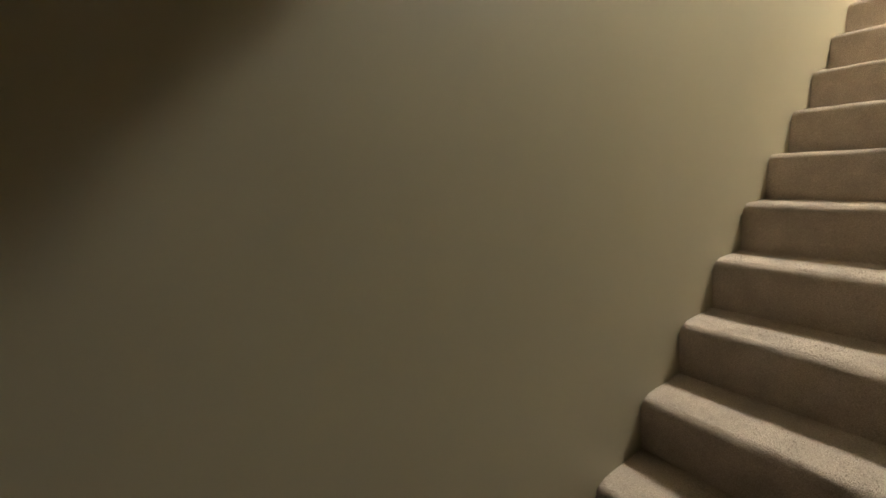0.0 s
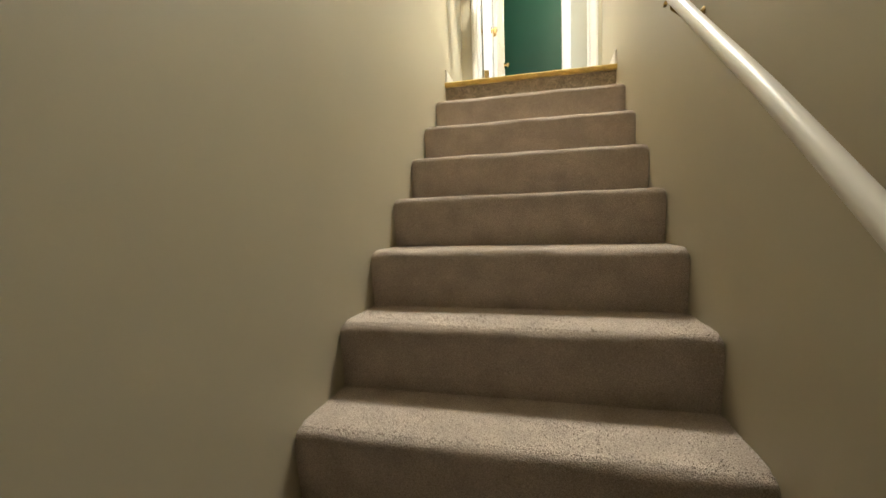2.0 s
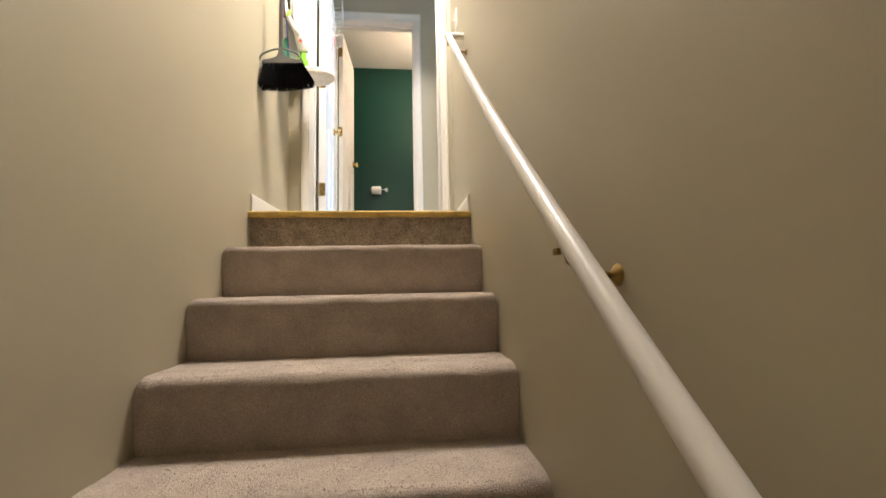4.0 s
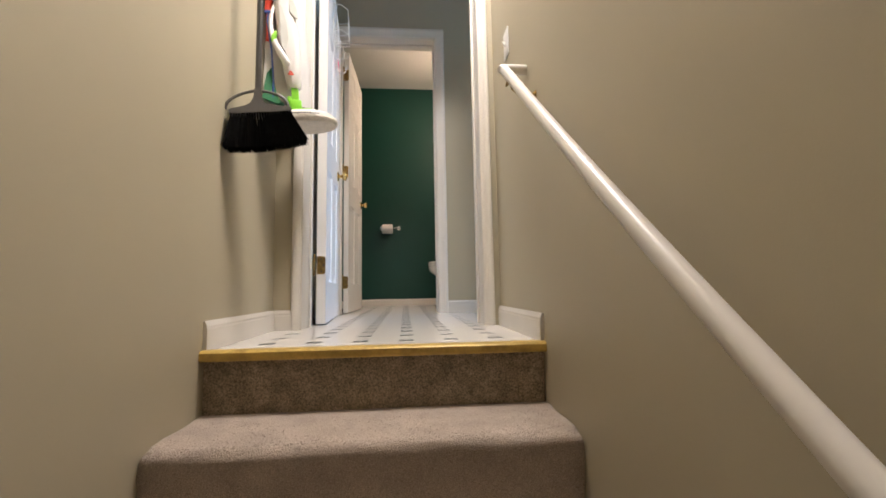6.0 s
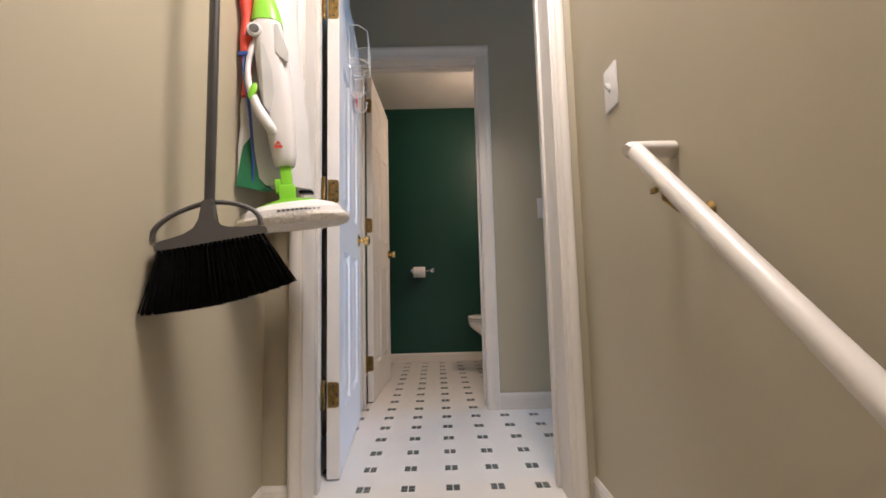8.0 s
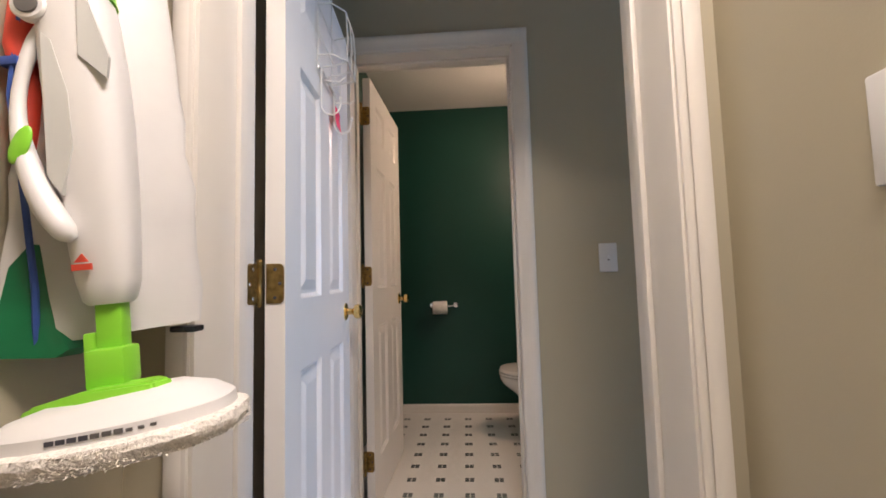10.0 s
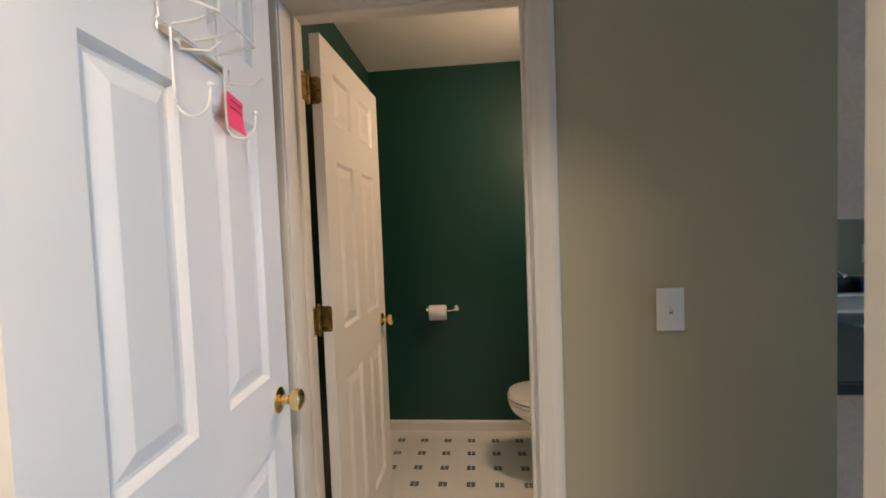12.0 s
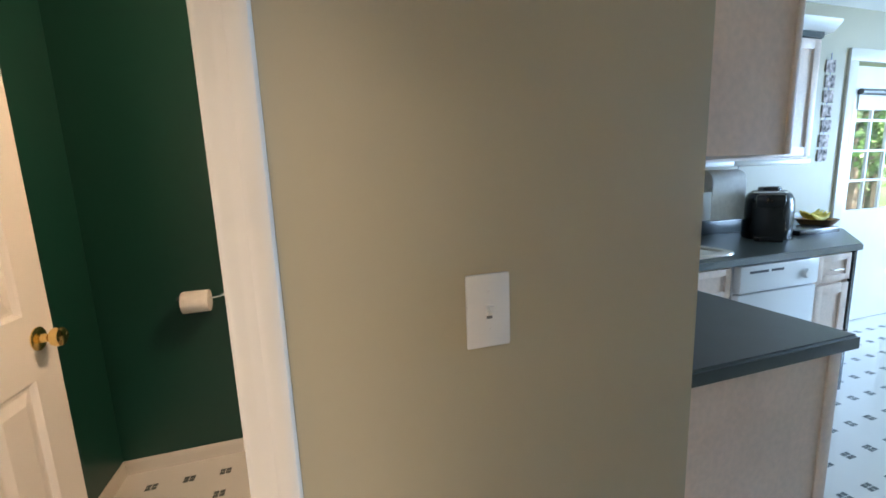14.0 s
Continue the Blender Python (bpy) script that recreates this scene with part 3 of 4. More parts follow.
def steam_mop():
    ob = thing("steam_mop", "white and lime green steam mop hanging beside the door", "steam mop", pose(0.124, 0.448, 1.03, 0, -4.5, 16))
    # local: x across the front, -y to the front, z up
    bm = bmesh.new()
    rings = []
    for z, a, b, dx in ((0.0, 0.022, 0.020, 0.0), (0.006, 0.028, 0.024, 0.0), (0.03, 0.033, 0.029, 0.0), (0.08, 0.037, 0.033, -0.002), (0.16, 0.042, 0.038, -0.006),
                        (0.25, 0.045, 0.040, -0.010), (0.33, 0.045, 0.041, -0.014), (0.39, 0.043, 0.040, -0.018), (0.42, 0.040, 0.039, -0.020)):
        rings.append(ellipse(dx, 0, z, a, b, 24, 2.7))
    loft(bm, rings)
    body = part("tank_body", bm, WHITEP, ob, "glossy white plastic water tank")
    bm = bmesh.new()
    loft(bm, [ellipse(-0.020, 0, 0.421, 0.043, 0.041, 24, 2.6), ellipse(-0.021, 0, 0.45, 0.040, 0.037, 24, 2.5), ellipse(-0.023, 0, 0.50, 0.030, 0.028, 24, 2.2), ellipse(-0.024, 0, 0.53, 0.016, 0.016, 24, 2)])
    part("collar", bm, LIME, ob, "lime green plastic collar")
    part("handle", tube(bmesh.new(), [(-0.024, 0, 0.52), (-0.030, 0, 0.70), (-0.036, 0.0, 0.80)], 0.012, 12), WHITEP, ob)
    # side dial
    bm = lathe(bmesh.new(), [(0.0004, 0.0), (0.019, 0.0), (0.020, 0.010), (0.0175, 0.013), (0.0004, 0.0135)], lambda x, y, h: (-0.052 + x, -0.030 - h, 0.385 + y), 18)
    dial = part("dial", bm, WHITEP, ob)
    part("dial_face", lathe(bmesh.new(), [(0.0004, 0.0), (0.013, 0.0), (0.012, 0.002), (0.0004, 0.0022)], lambda x, y, h: (-0.052 + x, -0.0436 - h, 0.385 + y), 16), GREY, dial)
    # grip loop on the side with its trigger
    run = eased([(-0.040, -0.014, 0.385, 0.010), (-0.062, -0.018, 0.345, 0.0085), (-0.076, -0.021, 0.290, 0.0075), (-0.077, -0.025, 0.235, 0.0090),
                 (-0.064, -0.032, 0.180, 0.0125), (-0.044, -0.040, 0.130, 0.0145), (-0.026, -0.041, 0.096, 0.0135), (-0.018, -0.038, 0.084, 0.006)])
    part("side_grip", tube(bmesh.new(), [q[:3] for q in run], [q[3] for q in run], 14), WHITEP, ob)
    part("grip_recess", prism(bmesh.new(), [(-0.040, 0.350), (-0.030, 0.340), (-0.014, 0.270), (-0.012, 0.200), (-0.026, 0.140), (-0.040, 0.165)],
                              lambda u, v, q: (u, -0.030 - 0.0115 * q, v)), CERAM, ob, "pale grey recess behind the grip")
    bm = bmesh.new()
    bmesh.ops.create_uvsphere(bm, u_segments=14, v_segments=8, radius=1.0, matrix=pose(-0.067, -0.040, 0.205, 0, 22, 0) @ Matrix.Diagonal((0.010, 0.004, 0.026, 1)))
    part("trigger", bm, LIME, ob, "lime green oval trigger")
    # clear window on the far side
    part("tank_window", prism(bmesh.new(), [(0.006, 0.405), (0.014, 0.405), (0.038, 0.318), (0.034, 0.290), (0.004, 0.320)],
                              lambda u, v, s: (u - 0.004, -0.0425 + 0.006 * s, v)), CERAM, ob, "translucent grey tank window", smooth=False)
    # plain emblem
    part("emblem", prism(bmesh.new(), [(-0.011, 0.045), (0.011, 0.045), (0.011, 0.053), (-0.011, 0.053)], lambda u, v, s: (-0.012 + u, -0.0365 + 0.002 * s, v)), LOGO, ob, smooth=False)
    part("emblem", prism(bmesh.new(), [(-0.008, 0.055), (0.008, 0.055), (0.001, 0.066)], lambda u, v, s: (-0.012 + u, -0.0372 + 0.002 * s, v)), LOGO, ob, smooth=False)
    # neck
    bm = bmesh.new()
    box(bm, -0.014, 0.016, -0.013, 0.013, -0.062, 0.012, bevel=0.004)
    box(bm, -0.020, 0.024, -0.030, 0.016, -0.106, -0.056, bevel=0.006)
    box(bm, -0.030, -0.014, -0.010, 0.010, -0.075, -0.035, bevel=0.003)
    part("neck", bm, LIME, ob, "lime green swivel neck")
    # mop head: pointed oval shell with a green wedge on top, lettering bars along its front
    def oval(z, a, b, k=64):
        ring = []
        for j in range(k):
            t = 2 * math.pi * j / k
            c, q = math.cos(t), math.sin(t)
            ring.append((0.016 + a * math.copysign(abs(c) ** 0.95, c), -0.030 + b * math.copysign(abs(q) ** 0.80, q) * (1.0 + 0.12 * c), z + 0.006 * c))
        return ring

    shell = part("head_shell", loft(bmesh.new(), [oval(-0.150, 0.134, 0.070), oval(-0.136, 0.132, 0.068), oval(-0.122, 0.112, 0.052), oval(-0.112, 0.076, 0.034)]), WHITEP, ob, "white plastic shell of the mop head")
    wedge = [(-0.106, -0.004), (-0.012, -0.055), (0.070, -0.052), (0.086, -0.030), (0.066, -0.006), (-0.006, 0.004)]
    bm = prism(bmesh.new(), wedge, lambda u, v, q: (u * (1 - 0.10 * q), -0.030 + (v + 0.026) * (1 - 0.2 * q), -0.128 + 0.022 * q + 0.02 * (u if u < 0 else 0) + (0.006 if u > -0.02 else -0.012) * q))
    bmesh.ops.bevel(bm, geom=bm.edges[:], offset=0.003, segments=2, affect="EDGES")
    part("foot", bm, LIME, ob, "lime green wedge on top of the mop head")
    for k in range(10):
        u = -0.022 + k * 0.0112
        c = (u + 0.004 - 0.016) / 0.133
        y = -0.030 - 0.0695 * (1 - c * c) ** 0.40 * (1 + 0.12 * c)
        z = -0.1445 + 0.006 * c
        part("lettering", B(u, u + (0.0086 if k < 7 else 0.0062), y - 0.0012, y + 0.002, z, z + (0.0052 if k < 7 else 0.0035)), INK if k < 4 else GREY, shell, smooth=False)
    bm = bmesh.new()
    rnd = random.Random(8)
    rings = []
    for z, a, b in ((-0.176, 0.118, 0.062), (-0.178, 0.136, 0.076), (-0.170, 0.146, 0.084), (-0.160, 0.149, 0.087), (-0.152, 0.146, 0.083), (-0.149, 0.126, 0.066)):
        rings.append([(x + rnd.uniform(-0.001, 0.001), y + rnd.uniform(-0.001, 0.001), zz + rnd.uniform(-0.0008, 0.0008)) for x, y, zz in oval(z, a, b, 120)])
    loft(bm, rings)
    # loose loops of the terry cloth
    for _ in range(3600):
        t = rnd.uniform(0, 2 * math.pi)
        p = Vector((0.016 + 0.147 * math.cos(t), -0.030 + 0.085 * math.sin(t) * (1 + 0.12 * math.cos(t)), rnd.uniform(-0.176, -0.151) + 0.006 * math.cos(t)))
        o = Vector((math.cos(t), math.sin(t), rnd.uniform(-0.6, 0.6))) * rnd.uniform(0.0015, 0.0042)
        w = Vector((-math.sin(t), math.cos(t), rnd.uniform(-0.5, 0.5))) * 0.0013
        bm.faces.new([bm.verts.new(q) for q in (p - w, p + w, p + o)])
    part("pad", bm, TERRY, ob, "white fluffy terry cloth mop pad")
    return ob


steam_mop()


def shopping_bag():
    ob = thing("plastic_bag", "crumpled white plastic bag with a green corner hanging in the corner", "bag")
    rnd = random.Random(3)
    bm = bmesh.new()
    rings = []
    for k in range(13):
        s = k / 12
        z = 0.985 + 0.66 * s
        w = 0.112 - 0.058 * s ** 1.5
        cx = 0.084 - 0.010 * s
        ring = []
        for x, y, zz in ellipse(cx, 0.494 - 0.01 * s, z, w, 0.017 - 0.003 * s, 40, 2.2, 0.80):
            q = noise.noise(Vector((x * 30, y * 30, zz * 14)))
            ring.append((max(0.006, x + 0.008 * q), y + 0.010 * q, zz + 0.012 * (x - 0.09) / 0.09 * (1 - s)))
        rings.append(ring)
    loft(bm, rings)
    part("bag_body", bm, BAGW, ob)
    bm = bmesh.new()
    pts = [(0.008, 0.400, 0.968), (0.058, 0.436, 0.962), (0.070, 0.446, 0.972), (0.052, 0.436, 1.00), (0.036, 0.420, 1.11), (0.022, 0.408, 1.08)]
    a = [bm.verts.new(p) for p in pts]
    b = [bm.verts.new((x + 0.008, y + 0.030, z)) for x, y, z in pts]
    for i in range(6):
        bm.faces.new((a[i], a[(i + 1) % 6], b[(i + 1) % 6], b[i]))
    bm.faces.new(a)
    bm.faces.new(b[::-1])
    part("green_corner", bm, BAGG, ob, "shiny dark green printed corner")
    part("strap", tube(bmesh.new(), [(0.030, 0.40, 1.42), (0.022, 0.40, 1.30), (0.040, 0.405, 1.18), (0.046, 0.42, 1.05), (0.040, 0.43, 0.965)], 0.004, 6), BLUE, ob, "thin blue strap")
    part("clip", B(0.128, 0.168, 0.548, 0.575, 0.978, 0.988, bevel=0.003), BLACKP, ob, "small black clip at the hem")
    return ob


shopping_bag()


def red_cloth():
    ob = thing("red_cloth", "folded bright red cloth hanging on the wall behind the mop", "cloth")
    bm = bmesh.new()
    rings = []
    for k in range(10):
        s = k / 9
        z = 1.225 + 0.42 * s
        rings.append([(max(0.003, x), y + 0.008 * math.sin(z * 40), zz) for x, y, zz in ellipse(0.022, 0.405 + 0.02 * (1 - s), z, 0.019 - 0.008 * (1 - s), 0.030 - 0.016 * (1 - s), 16, 2.2)])
    loft(bm, rings)
    part("cloth", bm, RED, ob)
    part("stripe", B(0.008, 0.036, 0.394, 0.408, 1.338, 1.350, bevel=0.003), BLUE, ob, "narrow blue band")


red_cloth()
peg = thing("coat_peg", "small metal peg that carries mop, bag and cloth", "hook")
part("peg", tube(bmesh.new(), [(0.0, 0.45, 1.80), (0.07, 0.45, 1.79), (0.115, 0.45, 1.80), (0.12, 0.45, 1.82)], 0.004, 8), CHROME, peg)


# ------------------------------------------------------------------ on the open door
def door_rack():
    ob = thing("over_door_rack", "white coated wire rack with hooks hung over the open door", "wire rack", D1)
    r = 0.0024
    U0, U1 = 0.245, 0.435

    def w(name, pts, rad=r, label=""):
        return part(name, tube(bmesh.new(), pts, rad, 8), WIRE, ob, label)

    for u in (U0 + 0.01, U1 - 0.01):
        w("upright", [(u, -0.006, 1.69), (u, -0.006, 2.033), (u, 0.002, 2.038), (u, 0.036, 2.038), (u, 0.041, 2.03), (u, 0.041, 1.99)])
    for z in (1.70, 1.80, 1.885):
        w("cross_wire", [(U0, -0.009, z), (U1, -0.009, z)])
    part("flat_bar", B(U0, U1, -0.010, -0.007, 1.682, 1.694), CHROME, ob, "shiny flat metal bar")
    for z, d in ((1.885, 0.085), (1.725, 0.090)):
        w("basket_wire", [(U0, -0.009, z), (U0 + 0.005, -d * 0.55, z + 0.006), (U0 + 0.03, -d, z - 0.004), (U1 - 0.03, -d, z - 0.004), (U1 - 0.005, -d * 0.55, z + 0.006), (U1, -0.009, z)])
    for u in (U0 + 0.035, (U0 + U1) / 2, U1 - 0.035):
        w("basket_wire", [(u, -0.085, 1.882), (u, -0.090, 1.80), (u, -0.088, 1.722), (u, -0.045, 1.71), (u, -0.010, 1.706)])
    for u in (U0 + 0.030, U1 + 0.000):
        pts = [(u, -0.010, 1.70), (u, -0.010, 1.60)]
        for k in range(9):
            a = math.pi * k / 8
            pts.append((u + 0.004 * k / 8, -0.038 + 0.028 * math.cos(a), 1.585 - 0.030 * math.sin(a)))
        pts.append((u + 0.004, -0.067, 1.603))
        h = w("hook", pts)
        bm = bmesh.new()
        bmesh.ops.create_uvsphere(bm, u_segments=10, v_segments=8, radius=0.0055, matrix=Matrix.Translation((u + 0.004, -0.0675, 1.606)))
        part("ball_tip", bm, WIRE, h)
        w("prong", [(u + 0.02, -0.010, 1.70), (u + 0.02, -0.012, 1.672), (u + 0.022, -0.060, 1.668), (u + 0.026, -0.078, 1.684)])


door_rack()

note = thing("sticky_note", "bright pink sticky note with faint pencil lines on the door", "sticky note", D1 @ pose(0.462, -0.0125, 1.612, 4, 6, 0))
bm = bmesh.new()
rows = []
for k in range(9):
    s = k / 8
    rows.append([(-0.032, -0.012 * s ** 2, 0.036 - 0.073 * s), (0.032, -0.014 * s ** 2, 0.036 - 0.073 * s)])
front = [[bm.verts.new(p) for p in r] for r in rows]
back = [[bm.verts.new((x, y + 0.0008, z)) for x, y, z in r] for r in rows]
for f0, f1, b0, b1 in zip(front, front[1:], back, back[1:]):
    bm.faces.new((f0[0], f0[1], f1[1], f1[0]))
    bm.faces.new((b0[1], b0[0], b1[0], b1[1]))
    bm.faces.new((f0[0], f1[0], b1[0], b0[0]))
    bm.faces.new((f0[1], b0[1], b1[1], f1[1]))
part("paper", bm, PINK, note)
for k, (a, b) in enumerate(((-0.024, -0.004), (0.002, 0.022), (-0.022, 0.0), (0.004, 0.024))):
    z = 0.022 if k < 2 else 0.008
    part("pencil_line", B(a, b, -0.0046, -0.0036, z - 0.001, z + 0.001), PINKD, note, smooth=False)


# ------------------------------------------------------------------ washroom
def toilet():
    ob = thing("toilet", "white porcelain toilet with closed lid against the green wall", "toilet", pose(1.43, 2.76, 0, 0, 0, 90))
    # local: +y to the front
    bm = bmesh.new()
    rings = []
    for z, a, b, cy in ((0.0, 0.10, 0.15, 0.30), (0.02, 0.105, 0.155, 0.30), (0.10, 0.095, 0.145, 0.30), (0.20, 0.105, 0.155, 0.32), (0.28, 0.140, 0.19, 0.36), (0.34, 0.170, 0.225, 0.40), (0.375, 0.180, 0.235, 0.405), (0.39, 0.178, 0.233, 0.405)):
        rings.append(ellipse(0, cy, z, a, b, 32, 2.2))
    loft(bm, rings)
    part("bowl", bm, PORC, ob)
    part("seat", loft(bmesh.new(), [ellipse(0, 0.405, 0.3925, 0.178, 0.234, 32, 2.2), ellipse(0, 0.405, 0.398, 0.185, 0.240, 32, 2.2), ellipse(0, 0.405, 0.410, 0.184, 0.238, 32, 2.2)]), PORC, ob)
    part("lid", loft(bmesh.new(), [ellipse(0, 0.403, 0.4125, 0.180, 0.235, 32, 2.2), ellipse(0, 0.403, 0.420, 0.186, 0.241, 32, 2.2), ellipse(0, 0.40, 0.436, 0.180, 0.235, 32, 2.2), ellipse(0, 0.39, 0.444, 0.13, 0.18, 32, 2.2)]), PORC, ob)
    tank = part("tank", B(-0.22, 0.22, 0.005, 0.19, 0.36, 0.74, bevel=0.02), PORC, ob)
    part("tank_lid", B(-0.23, 0.23, 0.0, 0.205, 0.742, 0.775, bevel=0.012), PORC, ob)
    part("flush_lever", tube(bmesh.new(), [(-0.16, 0.19, 0.69), (-0.16, 0.205, 0.69), (-0.10, 0.21, 0.685)], 0.006, 8), CHROME, tank)


toilet()

tp = thing("toilet_paper_holder", "chrome toilet paper holder with a white roll on the green wall", "paper holder")
for x in (0.302, 0.492):
    part("post", tube(bmesh.new(), [(x, YB, 0.838), (x, YB - 0.006, 0.838), (x, YB - 0.008, 0.838), (x, YB - 0.055, 0.838), (x, YB - 0.070, 0.842)], [0.020, 0.020, 0.008, 0.008, 0.010], 12), CHROME, tp)
part("bar", tube(bmesh.new(), [(0.302, YB - 0.066, 0.836), (0.44, YB - 0.066, 0.832), (0.47, YB - 0.066, 0.836), (0.505, YB - 0.068, 0.856)], 0.006, 10), CHROME, tp)
prof = [(0.020, 0.0), (0.048, 0.0), (0.050, 0.003), (0.050, 0.107), (0.048, 0.110), (0.020, 0.110)]
part("paper_roll", lathe(bmesh.new(), prof, lambda x, y, h: (0.316 + h, YB - 0.070 + x, 0.822 + y), 24), PAPER, tp, "white toilet paper roll")


# ------------------------------------------------------------------ kitchen
def shaker_front(parent, name, x0, x1, z0, z1, y, mat=MAPLE, rail_w=0.055, depth=0.02):
    """A framed front in the plane y, facing -y: frame proud of the sunk panel."""
    bm = bmesh.new()
    box(bm, x0, x0 + rail_w, y - depth, y, z0, z1, bevel=0.002)
    box(bm, x1 - rail_w, x1, y - depth, y, z0, z1, bevel=0.002)
    box(bm, x0 + rail_w, x1 - rail_w, y - depth, y, z0, z0 + rail_w, bevel=0.002)
    box(bm, x0 + rail_w, x1 - rail_w, y - depth, y, z1 - rail_w, z1, bevel=0.002)
    d = part(name, bm, mat, parent)
    part("panel", B(x0 + rail_w - 0.004, x1 - rail_w + 0.004, y - depth + 0.010, y - 0.002, z0 + rail_w - 0.004, z1 - rail_w + 0.004), mat, d, smooth=False)
    return d


def side_front(parent, name, y0, y1, z0, z1, x, mat=MAPLE, rw=0.055, depth=0.02):
    """A framed front in the plane x, facing +x."""
    bm = bmesh.new()
    box(bm, x, x + depth, y0, y0 + rw, z0, z1, bevel=0.002)
    box(bm, x, x + depth, y1 - rw, y1, z0, z1, bevel=0.002)
    box(bm, x, x + depth, y0 + rw, y1 - rw, z0, z0 + rw, bevel=0.002)
    box(bm, x, x + depth, y0 + rw, y1 - rw, z1 - rw, z1, bevel=0.002)
    d = part(name, bm, mat, parent)
    part("panel", B(x + 0.002, x + depth - 0.010, y0 + rw - 0.004, y1 - rw + 0.004, z0 + rw - 0.004, z1 - rw + 0.004), mat, d, smooth=False)
    return d


CT = COUNTER - 0.038     # underside of the worktop
PX = 2.20                # front of the side run
FY = 2.545               # front of the back run
for k, (y0, y1) in enumerate(((1.715, 2.535),)):
    ob = thing("base_cabinet", "pale maple base cabinet with a plain end panel", "cabinet", group="base cabinets")
    part("body", B(XE + 0.002, PX, y0, y1, 0.10, CT), MAPLE, ob)
    part("end_stile", B(PX - 0.045, PX + 0.002, y0 - 0.004, y0 + 0.02, 0.0, CT, bevel=0.002), MAPLE, ob)
    part("toe_kick", B(XE + 0.002, PX - 0.06, y0 + 0.002, y1, 0.0, 0.10), MAPLE, ob)
    side_front(ob, "door", y0 + 0.03, (y0 + y1) / 2 - 0.004, 0.13, 0.66, PX)
    side_front(ob, "door", (y0 + y1) / 2 + 0.004, y1 - 0.03, 0.13, 0.66, PX)
    side_front(ob, "drawer", y0 + 0.03, (y0 + y1) / 2 - 0.004, 0.685, CT - 0.015, PX, rw=0.03)
    side_front(ob, "drawer", (y0 + y1) / 2 + 0.004, y1 - 0.03, 0.685, CT - 0.015, PX, rw=0.03)
for x0, x1, lab in ((2.23, 2.895, "pale maple sink cabinet with framed fronts"), (3.495, 3.80, "narrow pale maple cabinet with drawer and door")):
    ob = thing("base_cabinet", lab, "cabinet", group="base cabinets")
    part("body", B(x0, x1, FY, YB - 0.002, 0.10, CT), MAPLE, ob)
    # The recess's shade is put into this board's dark colour.
    part("toe_kick", B(x0, x1, FY + 0.06, YB - 0.002, 0.0, 0.10), DARKV, ob)
    dr = shaker_front(ob, "drawer", x0 + 0.02, x1 - 0.02, 0.685, CT - 0.012, FY, rail_w=0.035)
    part("pull", tube(bmesh.new(), [((x0 + x1) / 2 - 0.04, FY - 0.02, 0.755), ((x0 + x1) / 2 - 0.04, FY - 0.04, 0.755), ((x0 + x1) / 2 + 0.04, FY - 0.04, 0.755), ((x0 + x1) / 2 + 0.04, FY - 0.02, 0.755)], 0.005, 8), CHROME, dr, "chrome drawer pull")
    if x1 - x0 > 0.5:
        shaker_front(ob, "door", x0 + 0.02, (x0 + x1) / 2 - 0.004, 0.13, 0.665, FY)
        shaker_front(ob, "door", (x0 + x1) / 2 + 0.004, x1 - 0.02, 0.13, 0.665, FY)
    else:
        shaker_front(ob, "door", x0 + 0.02, x1 - 0.02, 0.13, 0.665, FY)

dw = thing("dishwasher", "white built-in dishwasher with a control panel", "dishwasher")
part("body", B(2.905, 3.485, FY, YB - 0.01, 0.10, CT - 0.004), APPL, dw)
part("door", B(2.91, 3.48, FY - 0.035, FY, 0.13, 0.69, bevel=0.006), APPL, dw)
cp = part("control_panel", B(2.91, 3.48, FY - 0.042, FY, 0.70, CT - 0.008, bevel=0.008), APPL, dw)
part("vent_slot", B(2.97, 3.10, FY - 0.0435, FY - 0.040, 0.800, 0.812), INK, cp, smooth=False)
part("button_row", B(3.12, 3.21, FY - 0.0435, FY - 0.040, 0.800, 0.812), INK, cp, smooth=False)
part("dial", lathe(bmesh.new(), [(0.0004, 0.0), (0.026, 0.0), (0.023, 0.018), (0.0004, 0.020)], lambda x, y, h: (3.375 + x, FY - 0.042 - h, 0.765 + y), 20), APPL, cp)
part("kick_plate", B(2.91, 3.48, FY + 0.05, FY + 0.06, 0.0, 0.10), GREY, dw)
part("side_filler", B(3.801, 3.825, FY - 0.02, YB - 0.004, 0.0, CT), BLACKP, thing("end_panel", "dark panel at the end of the kitchen units", "panel"))

bm = bmesh.new()
CO = 1.697
prism(bm, [(XE + 0.001, CO), (2.24, CO), (2.24, 2.51), (3.84, 2.51), (4.45, 2.93), (4.45, YB - 0.001), (XE + 0.001, YB - 0.001)], lambda u, v, s: (u, v, CT + 0.038 * s))
bmesh.ops.bevel(bm, geom=[e for e in bm.edges if abs(e.verts[0].co.z - e.verts[1].co.z) < 1e-5 and e.verts[0].co.z > CT + 0.01], offset=0.007, segments=3, affect="EDGES")
top = tagged(part("worktop", bm, COUNTERM), "dark green laminate worktop over the kitchen cabinets", "worktop")
part("backsplash", B(XE + 0.022, 4.45, YB - 0.021, YB - 0.001, COUNTER, COUNTER + 0.10, bevel=0.004), COUNTERM, top)
part("backsplash", B(XE + 0.001, XE + 0.021, 1.80, YB - 0.022, COUNTER, COUNTER + 0.10, bevel=0.004), COUNTERM, top)
part("support_panel", B(4.40, 4.43, 2.95, YB - 0.002, 0.0, CT), MAPLE, top)

